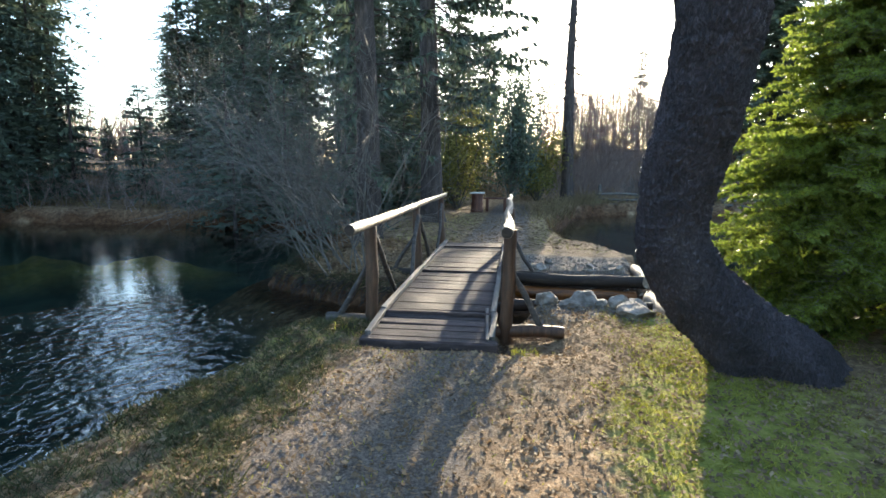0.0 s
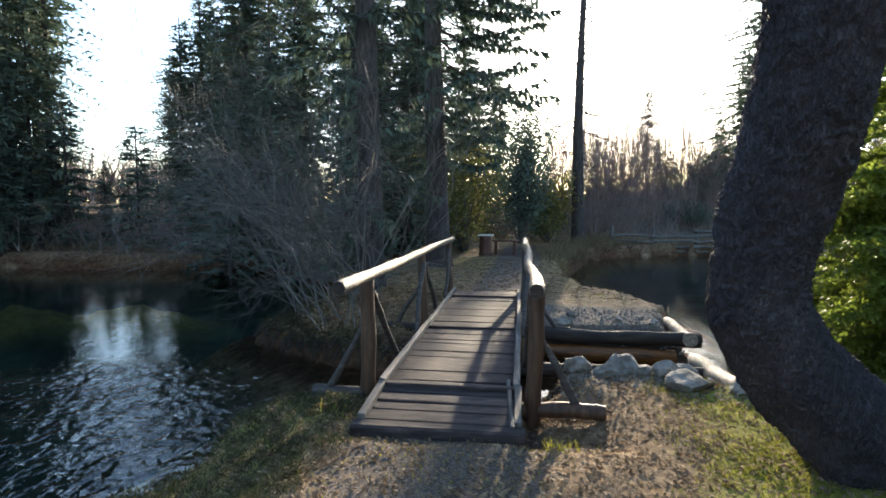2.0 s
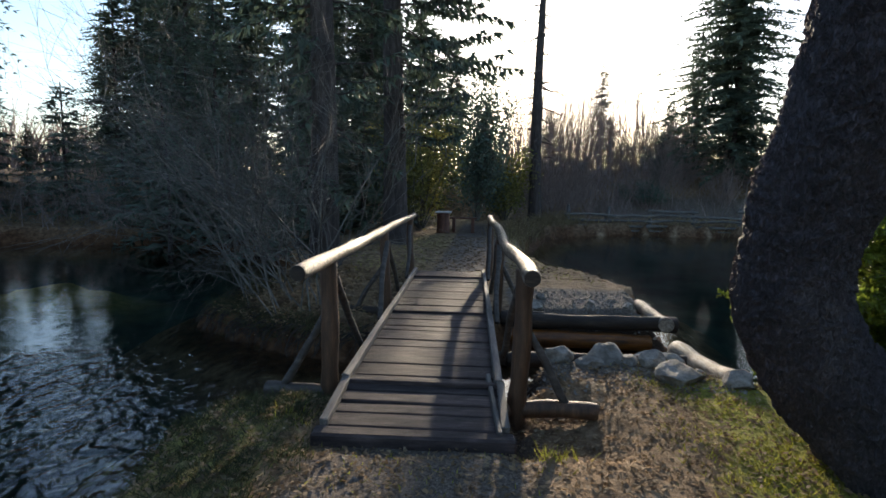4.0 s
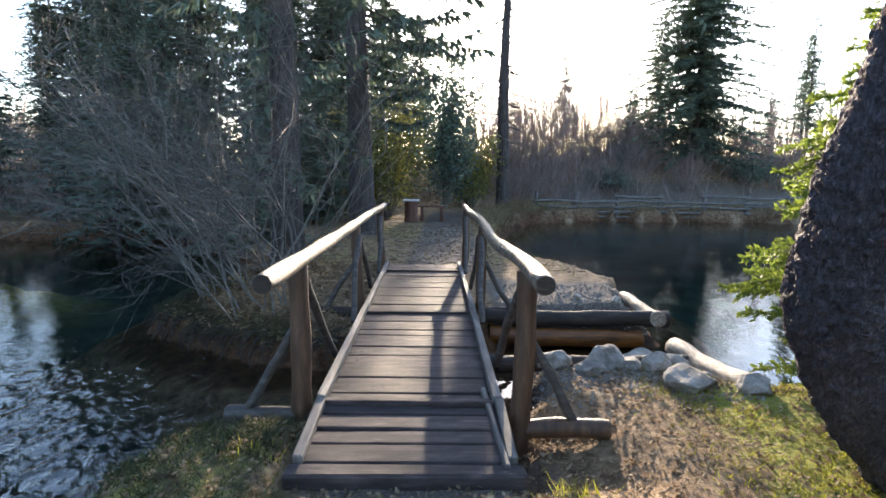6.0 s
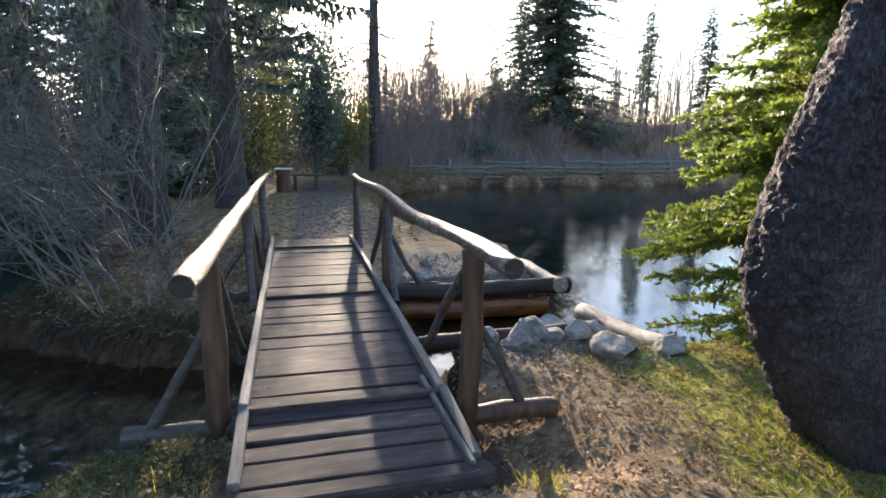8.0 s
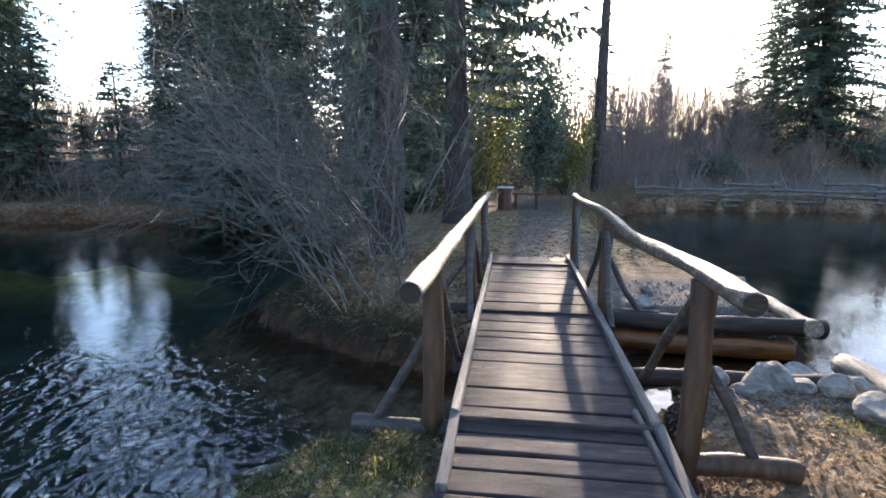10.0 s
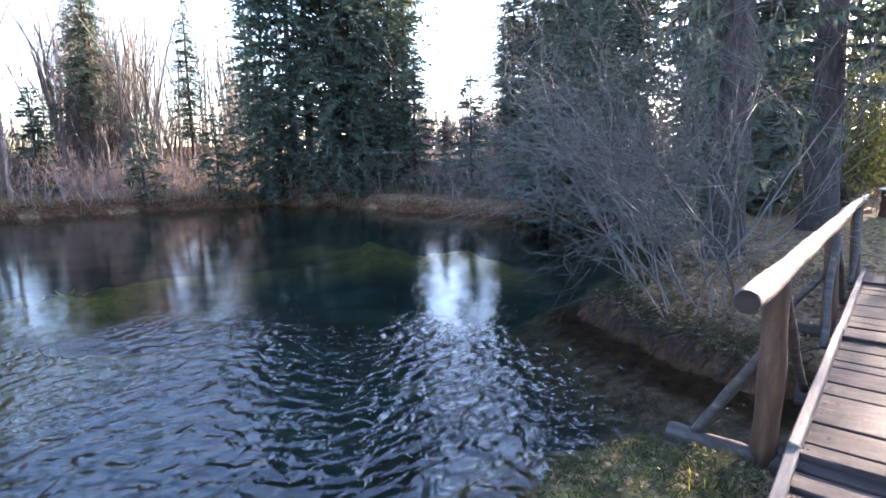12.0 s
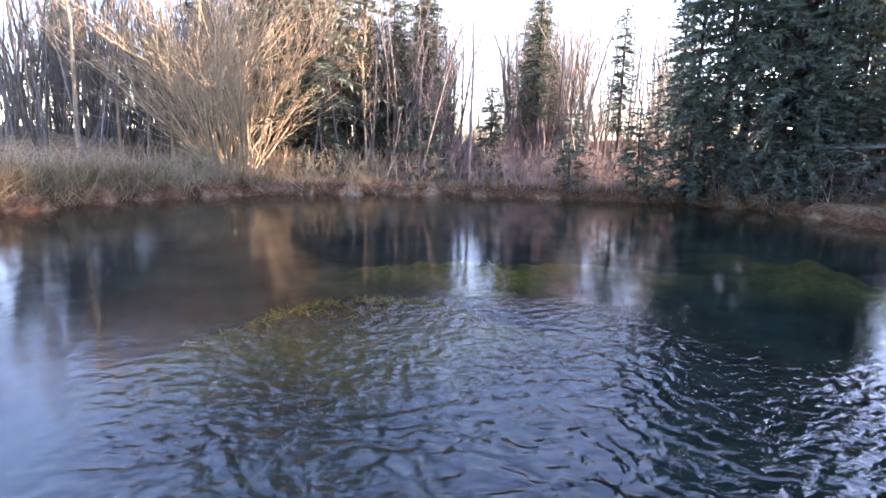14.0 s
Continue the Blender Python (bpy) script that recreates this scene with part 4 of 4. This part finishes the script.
def sweeping_bush(seed, x, y):
    """Long branches that sweep out over the water and droop."""
    rng = random.Random(seed)
    th = thing("sweeping_bush", "long grey bare branches drooping over the water", "bush", (x, y, ground_at(x, y)), "bushes on the banks")
    for k in range(10):
        g = Geo()
        d = Vector((-1.0, rng.uniform(-0.30, 0.55), rng.uniform(0.12, 0.60))).normalized()
        twigs(g, rng, Vector((rng.uniform(-0.3, 0.3), rng.uniform(-0.3, 0.3), rng.uniform(0.8, 1.5))), d, rng.uniform(1.3, 2.3), rng.uniform(0.012, 0.020), 3, 0.55, 0.03, 4, 4, 0.10)
        g.make("branch", MAT_TWIG, th)


sweeping_bush(3, -2.5, 4.5)
# the golden willow and other bare growth on the far left shore
place(bush(4, MAT_TAN, "sunlit golden bare willow on the far bank", 42, 7.0, 0.75, 3, 4, (0, 0), 0.055, "willow_bush", 0.7), -23.2, -6.4, first=True)
_kinds = [bare_tree(40, 8.0, MAT_TAN, "slender sunlit bare tree on the far bank", r=0.09, fan=4), bare_tree(41, 6.5, MAT_TAN, "low tan bare tree on the far bank", r=0.07, fan=5, spread=0.6), bare_tree(42, 8.5, MAT_RUST, "slender grey brown bare tree on the far bank", r=0.08, fan=4), bare_tree(43, 5.0, MAT_RUST, "low brown bare tree on the far bank", r=0.06, fan=5, spread=0.6)]
for k in range(44):
    y_ = -14 + k * 0.53
    if 3.4 < y_ < 5.6:
        continue
    kind = (k % 2) if y_ < -1 else (2 + k % 2 if k % 5 else 1)
    x_ = -23.6 - _r.random() * 6.5
    place(_kinds[kind], x_, y_, _r.uniform(0.75, 1.1), _r.random() * 6.28)
for q in _kinds:
    place(q, -24.5 - _r.random() * 5, -13 + 5 * _kinds.index(q), 1.0, 0.0, first=True)
place(conifer(37, 15, 5.2, 0.08, 1.2, "full dark green spruce on the far shore", None, 0.40), 13.2, 25.6, first=True)
for k in range(26):
    x_, y_ = _r.uniform(3.5, 27), _r.uniform(24, 36)
    place(bare_tree(60 + k, _r.uniform(5, 9.5), (MAT_RUST, MAT_TWIG)[k % 2], "thin bare tree on the brushy slope", r=0.06, fan=3), x_, y_, first=True)
place(leafy(7, MAT_EVERGREEN, "yellow-green sunlit shrub beside the path", 1.9, 4.0, 9000, 0.075), -1.3, 15.4, first=True)
place(leafy(11, MAT_CONIFER, "tall dark green evergreen behind the bench", 1.25, 5.4, 9000, 0.10), 0.55, 18.6, first=True)
place(leafy(8, MAT_EVERGREEN, "dark green evergreen shrub behind the bench", 1.4, 2.6, 4200), 1.7, 19.5, first=True)
place(leafy(9, MAT_CONIFER, "low dark juniper on the far slope", 1.5, 1.2, 2600), 9.0, 24.6, first=True)
place(leafy(10, MAT_CONIFER, "low dark juniper on the far slope", 1.7, 1.3, 2600), 15.8, 25.2, first=True)
scatter_brush("slope_brush", "dense reddish leafless brush on the far slope", MAT_RUST, strip(_r, [(2.2, 22.5), (6, 26), (12, 27.5), (20, 27.5), (30, 25)], 2600, 1.9), 0.5, 2.5, 1, 0.45, 0.010, 4)
_hedge = [bush(50 + k, (MAT_RUST, MAT_TWIG, MAT_RUST)[k], "twiggy leafless bush on the far slope", 16, (3.6, 2.8, 4.4)[k], 0.8, 2, 5, (0, 0), 0.028, "bare_bush", 0.5) for k in range(3)]
for k, (x_, y_) in enumerate(strip(_r, [(2.6, 23.0), (6, 25.5), (12, 27), (20, 27), (30, 25)], 40, 1.6)):
    place(_hedge[k % 3], x_, y_, _r.uniform(0.45, 0.85), _r.random() * 6.28, first=k < 3)
scatter_brush("sapling_stand", "crowded stand of tall thin bare saplings on the slope", MAT_RUST, strip(_r, [(2.6, 25.5), (5, 28), (9.5, 30.5)], 420, 1.6), 3.5, 8.4, 19, 0.07, 0.005, 9)
scatter_brush("far_saplings", "hazy stand of thin bare saplings beyond the slope", MAT_RUST, strip(_r, [(0, 37), (8, 37.5), (18, 37), (30, 35), (42, 30)], 800, 2.2), 2.0, 6.5, 9, 0.12, 0.012, 7)
scatter_brush("shore_brush", "tan leafless brush along the far left shore", MAT_TAN, strip(_r, [(-17, -12), (-21, -9), (-24, -5), (-24.5, 0)], 1300, 1.2), 0.4, 1.7, 2, 0.5)
scatter_brush("shore_brush", "grey brown leafless brush along the far left shore", MAT_RUST, strip(_r, [(-24.5, 0), (-23.5, 5), (-22, 9), (-18.5, 13), (-14, 15), (-9, 13.5)], 1500, 0.9), 0.5, 2.2, 3, 0.45)
scatter_brush("reeds", "dry tan reeds along the water's edge", MAT_DRY, strip(_r, [(-15, -11.6), (-19, -9.4), (-22, -5.7), (-22.5, -1.6), (-22.3, 3), (-21, 7.6), (-19, 11), (-15.3, 13.6), (-11, 13)], 3000, 0.35, 0.0), 0.2, 0.55, 4, 0.8, 0.014, 1, "reeds")
scatter_brush("reeds", "golden sunlit reed mound on the far bank", MAT_DRY, strip(_r, [(-14, -12.0), (-16.5, -11.2), (-18.5, -10.2), (-20.5, -8.6)], 2200, 0.6), 0.4, 1.1, 7, 0.6, 0.016, 1, "reeds")
scatter_brush("gap_brush", "far bare brush closing the bright gap", MAT_RUST, strip(_r, [(-30, 26), (-24, 30), (-18, 33)], 700, 1.8), 2.0, 4.5, 8, 0.25, 0.03)
scatter_brush("gap_brush", "low bare brush between the far trunks", MAT_RUST, strip(_r, [(-27.5, 2), (-28, 7), (-26, 13), (-23.5, 17)], 700, 1.2), 1.2, 3.4, 14, 0.3, 0.014, 4)
scatter_brush("reeds", "dry grass tufts along the fenced shore", MAT_DRY, strip(_r, [(1.9, 12.4), (2.3, 15.4), (3.2, 18.6), (4.6, 20.2), (12, 21), (20, 21.5)], 1500, 0.45), 0.25, 0.7, 5, 0.5, 0.014, 1, "reeds")
scatter_brush("bank_grass", "dry grass and moss on the island's bank", MAT_SHADED_MOSS, strip(_r, [(-0.9, 2.8), (-1.5, 2.9), (-2.0, 3.15), (-2.5, 3.45), (-2.9, 3.8), (-3.0, 4.4), (-2.9, 5.6)], 3600, 0.22), 0.07, 0.32, 6, 1.4, 0.005, 1, "grass")
scatter_brush("far_saplings", "hazy stand of thin bare trees behind the far left shore", MAT_TWIG, [q for q in strip(_r, [(-27, -15), (-29, -8), (-30, 0), (-30, 8), (-27, 13)], 1400, 2.4) if not (3.4 < q[1] < 6.2 or 9.6 < q[1] < 12.6)], 3.0, 9.5, 11, 0.16, 0.016, 9)

# ---- understorey, far woods in layers ----
def understorey():
    rng = random.Random(91)
    kinds = [conifer(35, 4.5, 1.7, 0.0, 1.0, "young spruce in the dark undergrowth", None, 0.36), conifer(36, 3.0, 1.4, 0.0, 1.0, "low young spruce on the shaded bank", None, 0.32)]
    spots = [(-19.5, 10.9), (-18.2, 12.0), (-16.9, 13.2), (-20.8, 8.9), (-15.2, 14.0), (-21.9, 6.6), (-12.6, 14.2), (-10.4, 13.6), (-8.6, 12.8), (-7.6, 11.2), (-6.2, 11.8), (-5.0, 10.6), (-4.2, 12.6), (-3.6, 9.4), (-2.9, 13.6), (-6.0, 14.4), (-8.0, 15.2), (-23.6, 1.0), (-24.4, 4.0), (-24.8, -3.0), (-3.4, 16.4), (-2.2, 17.2)]
    seen = set()
    for i, (x, y) in enumerate(spots):
        k = i % 2
        place(kinds[k], x, y, rng.uniform(0.75, 1.2), rng.random() * 6.28, 0.05, k not in seen)
        seen.add(k)


understorey()


# ---- bench, table and fence on the far side ----
def build_bench():
    rng = random.Random(3)
    z = ground_at(0.3, 14.4)
    b = thing("bench", "low brown wooden bench beside the path", "bench", (0.12, 14.5, z))
    for dy in (-0.09, 0.09):
        ob = part("seat_board", board((0.85, 0.16, 0.045), 0.008, rng, 0.006), MAT_STUMP, b)
        ob.location = (0, dy, 0.46)
    for dx in (-0.3, 0.3):
        ob = part("leg", board((0.10, 0.30, 0.46), 0.01, rng, 0.006), MAT_STUMP, b)
        ob.location = (dx, 0, 0.21)
    z = ground_at(-0.52, 14.1)
    t = thing("picnic_table", "reddish wooden stump table with a pale top", "table", (-0.50, 14.1, z))
    g = log_geo((0, 0, -0.05), (0, 0, 0.60), 0.20, 0.185, 18, 8, 0.0, rng)
    g.make("pedestal", MAT_STUMP, t)
    ob = part("tabletop", board((0.50, 0.44, 0.045), 0.012, rng, 0.01), MAT_WHITEBOARD, t, "pale weathered tabletop")
    ob.location = (0, 0, 0.63)


def build_fence():
    rng = random.Random(8)
    pts = [(4.4, 20.2), (6.1, 20.6), (7.9, 20.75), (9.7, 20.8), (11.6, 20.8), (13.5, 20.9), (15.4, 21.1), (17.4, 21.4), (19.4, 21.6), (21.6, 21.7), (24.0, 21.8)]
    f = thing("rail_fence", "grey weathered pole fence along the far shore", "fence", (0, 0, 0))
    for x, y in pts:
        z = max(ground_at(x, y), WATER)
        log_geo((x, y, z - 0.3), (x + rng.uniform(-0.04, 0.04), y, 0.72 + rng.uniform(-0.04, 0.08)), 0.08, 0.07, 8, 4, 0.0, rng).make("post", MAT_FENCE, f)
    for i in range(len(pts) - 1):
        (ax, ay), (bx, by) = pts[i], pts[i + 1]
        for zz in (0.62, 0.40, 0.18, -0.04, -0.24):
            if rng.random() < 0.12:
                continue
            log_geo((ax - 0.15, ay - 0.07, zz + rng.uniform(-0.06, 0.06)), (bx + 0.15, by - 0.07, zz + rng.uniform(-0.06, 0.06)), 0.06, 0.05, 6, 5, 0.015, rng).make("rail", MAT_FENCE, f)


build_bench()
build_fence()


# ---- grass, moss, litter on the near ground ----
def scatter_grass():
    rng = np.random.default_rng(12)
    g, moss = Geo(), Geo()
    def blades(n, x0, x1, y0, y1, keep, hmin, hmax, tilt, g=g):
        xs, ys = rng.uniform(x0, x1, n), rng.uniform(y0, y1, n)
        ok = (shore_distance(xs, ys) > 0.04) & (rng.random(n) < keep(xs, ys))
        xs, ys = xs[ok], ys[ok]
        zs = ground_z(xs, ys)
        for x, y, z in zip(xs, ys, zs):
            a, h = rng.random() * 6.28, rng.uniform(hmin, hmax)
            lean = rng.normal(0, tilt, 2)
            wx, wy = math.cos(a) * 0.0045, math.sin(a) * 0.0045
            g.poly((x + wx, y + wy, z - 0.008), (x - wx, y - wy, z - 0.008), (x + lean[0] * h, y + lean[1] * h, z + h))
    clump = lambda x, y: np.clip(0.42 + 0.6 * wob(x, y, 2.6, 8) + 0.45 * wob(x, y, 7.3, 2), 0.03, 1)
    lawn = lambda x, y: clump(x, y) * smooth(0.85, 1.5, x + 0.12 * np.minimum(y, 0) - 0.55 * smooth(-1.4, 0.4, y))
    blades(75000, 0.8, 3.8, -4.6, 1.75, lawn, 0.012, 0.04, 1.1)
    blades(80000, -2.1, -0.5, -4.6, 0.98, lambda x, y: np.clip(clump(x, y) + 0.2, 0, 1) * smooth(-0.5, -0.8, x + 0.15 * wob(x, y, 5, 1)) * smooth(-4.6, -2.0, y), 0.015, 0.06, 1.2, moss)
    blades(9000, -0.8, 0.9, -4.6, 0.0, lambda x, y: clump(x, y) * 0.25, 0.012, 0.035, 0.9)
    blades(5000, -2.4, 2.4, 5.4, 13, lambda x, y: clump(x, y) * smooth(0.55, 0.95, np.abs(x - 0.4)), 0.02, 0.07, 0.8)
    ob = g.make("grass", MAT_GRASS, smooth=False)
    tagged(ob, "short mossy green grass on the banks", "grass", kind="stuff")
    ob = moss.make("bank_moss", MAT_SHADED_MOSS, smooth=False)
    tagged(ob, "olive moss and grass on the pool's bank, shade put into its colour", "moss", kind="stuff")
    # tufts against the bridge's end
    t = Geo()
    for cx, cy, n, h0 in ((0.86, -0.12, 50, 0.08), (0.80, -0.02, 40, 0.07), (-0.76, 0.25, 40, 0.06), (-1.3, 0.75, 60, 0.06), (-1.6, 0.45, 60, 0.06)):
        xs, ys = cx + rng.normal(0, 0.07, n), cy + rng.normal(0, 0.07, n)
        for x, y, z in zip(xs, ys, ground_z(xs, ys)):
            h, a = h0 * rng.uniform(0.5, 1.2), rng.random() * 6.28
            lx, ly = rng.normal(0, 0.5, 2)
            wx, wy = math.cos(a) * 0.004, math.sin(a) * 0.004
            t.poly((x + wx, y + wy, z - 0.01), (x - wx, y - wy, z - 0.01), (x + lx * h, y + ly * h, z + h))
    ob = t.make("grass_tufts", MAT_GRASS, smooth=False)
    tagged(ob, "longer grass tufts beside the bridge's end", "grass", kind="stuff")
    # fallen leaves, needles and crumbs of earth
    l = Geo()
    n = 26000
    xs, ys = rng.uniform(-2.0, 3.8, n), rng.uniform(-4.6, 1.95, n)
    d = shore_distance(xs, ys)
    ok = d > 0.03
    xs, ys = xs[ok], ys[ok]
    zs = ground_z(xs, ys)
    for x, y, z in zip(xs, ys, zs):
        if abs(x) < 0.6 and y > 0.0:
            continue
        a, s = rng.random() * 6.28, rng.uniform(0.008, 0.026)
        c, e = math.cos(a) * s, math.sin(a) * s
        u, v, w = rng.uniform(0.0, 0.024, 3)
        l.poly((x - c, y - e, z + u), (x + e * 0.5, y - c * 0.5, z + v), (x + c, y + e, z + w + 0.004), (x - e * 0.5, y + c * 0.5, z + u))
    n = 9000
    xs, ys = rng.uniform(-4.6, -0.62, n), rng.uniform(2.6, 6.6, n)
    ok = shore_distance(xs, ys) > 0.06
    for x, y, z in zip(xs[ok], ys[ok], ground_z(xs[ok], ys[ok])):
        a, s = rng.random() * 6.28, rng.uniform(0.014, 0.04)
        c, e = math.cos(a) * s, math.sin(a) * s
        u, v, w = rng.uniform(0.0, 0.045, 3)
        l.poly((x - c, y - e, z + u), (x + e * 0.5, y - c * 0.5, z + v), (x + c, y + e, z + w + 0.004), (x - e * 0.5, y + c * 0.5, z + u))
    n = 3200
    xs, ys = rng.uniform(-2.2, 2.6, n), rng.uniform(5.8, 13, n)
    ok = shore_distance(xs, ys) > 0.1
    for x, y, z in zip(xs[ok], ys[ok], ground_z(xs[ok], ys[ok])):
        a, s = rng.random() * 6.28, rng.uniform(0.02, 0.05)
        c, e = math.cos(a) * s, math.sin(a) * s
        l.poly((x - c, y - e, z + 0.004), (x + e * 0.5, y - c * 0.5, z + 0.02), (x + c, y + e, z + 0.006), (x - e * 0.5, y + c * 0.5, z + 0.012))
    ob = l.make("leaf_litter", MAT_LEAF, smooth=False)
    tagged(ob, "fallen brown leaves and crumbs of bark on the earth", "leaf litter", kind="stuff")
    # pebbles on the trodden path and the strand
    p = Geo()
    for x0, x1, y0, y1, n, big in ((-0.7, 1.2, -4.6, 0.0, 700, 0.013), (0.75, 2.5, 0.95, 2.0, 900, 0.022), (0.9, 2.6, 3.5, 4.9, 500, 0.03)):
        xs, ys = rng.uniform(x0, x1, n), rng.uniform(y0, y1, n)
        ok = shore_distance(xs, ys) > -0.02
        for x, y, z in zip(xs[ok], ys[ok], ground_z(xs[ok], ys[ok])):
            r = big * rng.uniform(0.35, 1.2)
            v = [Vector((x + r * math.cos(k * 2.09 + x * 9), y + r * math.sin(k * 2.09 + x * 9), z - 0.003)) for k in range(3)]
            top = Vector((x + rng.normal(0, r * 0.2), y + rng.normal(0, r * 0.2), z + r * rng.uniform(0.5, 0.9)))
            b0 = len(p.v)
            mid = [q.lerp(top, 0.45) + (q - top) * 0.12 for q in v]
            p.v += v + mid + [top]
            for k in range(3):
                m = (k + 1) % 3
                p.f += [(b0 + k, b0 + m, b0 + 3 + m, b0 + 3 + k), (b0 + 3 + k, b0 + 3 + m, b0 + 6)]
    ob = p.make("pebbles", MAT_STONE, smooth=False)
    tagged(ob, "small pale pebbles strewn over path and strand", "pebbles", kind="stuff")


def water_weed():
    """Feathery weed on the submerged banks of the left pool, just below the surface."""
    rng = np.random.default_rng(5)
    g = Geo()
    n = 60000
    xs, ys = rng.uniform(-12, -4, n), rng.uniform(-7, 4, n)
    m = weed_mounds(xs, ys)
    ok = (rng.random(n) < smooth(0.45, 1.0, m) * np.clip(0.65 + 0.7 * wob(xs, ys, 3.1, 4), 0.1, 1)) & (shore_distance(xs, ys) < -0.6)
    for x, y, z in zip(xs[ok], ys[ok], ground_z(xs[ok], ys[ok])):
        a = rng.random() * 6.28
        top = min(z + rng.uniform(0.02, 0.07), WATER - 0.012)
        lx, ly = rng.normal(0, 0.10, 2)
        wx, wy = math.cos(a) * 0.02, math.sin(a) * 0.02
        g.poly((x + wx, y + wy, z - 0.01), (x - wx, y - wy, z - 0.01), (x + lx, y + ly, top))
    ob = g.make("water_weed", MAT_WEED, smooth=False)
    tagged(ob, "yellow-green water weed growing on a submerged bank", "water weed", kind="stuff")


scatter_grass()
water_weed()


# ---- roots and turf hanging over the island's bank ----
def bank_roots():
    rng = random.Random(44)
    line = [(-0.8, 2.60), (-1.5, 2.72), (-2.0, 2.98), (-2.5, 3.3), (-2.95, 3.65), (-3.2, 4.1), (-3.15, 5.0), (-3.1, 6.0)]
    g = Geo()
    for _ in range(240):
        i = rng.randrange(len(line) - 1)
        s = rng.random()
        p = Vector((line[i][0] + (line[i + 1][0] - line[i][0]) * s, line[i][1] + (line[i + 1][1] - line[i][1]) * s, 0))
        n = Vector((-0.55 + rng.uniform(-0.5, 0.5), -0.83 + rng.uniform(-0.5, 0.5), 0))
        a = p - n * rng.uniform(0.12, 0.4)
        a.z = ground_at(a.x, a.y) + 0.01
        b = p + n * rng.uniform(-0.06, 0.1)
        b.z = -0.16 - 0.2 * rng.random()
        c = b + n * 0.05 + Vector((rng.uniform(-0.12, 0.12), rng.uniform(-0.05, 0.05), -rng.uniform(0.1, 0.25)))
        m = a.lerp(b, 0.5) + Vector((rng.uniform(-0.06, 0.06), 0, 0.05))
        r = rng.uniform(0.002, 0.008)
        g.tube([a, m, b, c], [r, r, r * 0.8, r * 0.4], 5, False)
    ob = g.make("bank_roots", MAT_WETLOG)
    tagged(ob, "dark wet roots hanging down the island's bank", "roots", kind="stuff")
    # one sunken log along the bank and drift lying in the shallows
    ob = log_geo((-0.75, 2.62, -0.38), (0.75, 2.66, -0.33), 0.09, 0.08, 12, 10, 0.01, rng).make("bank_log", MAT_WETLOG)
    tagged(ob, "dark log holding the bank under the bridge", "log")
    for a, b in (((-1.3, 1.25, -0.42), (-0.5, 1.75, -0.36)), ((-0.95, 1.45, -0.43), (-0.2, 1.6, -0.38))):
        ob = log_geo(a, b, 0.05, 0.04, 8, 6, 0.01, rng).make("drift_log", MAT_GREYLOG)
        tagged(ob, "grey half-sunken drift log beside the bridge", "log", "drift logs")


bank_roots()
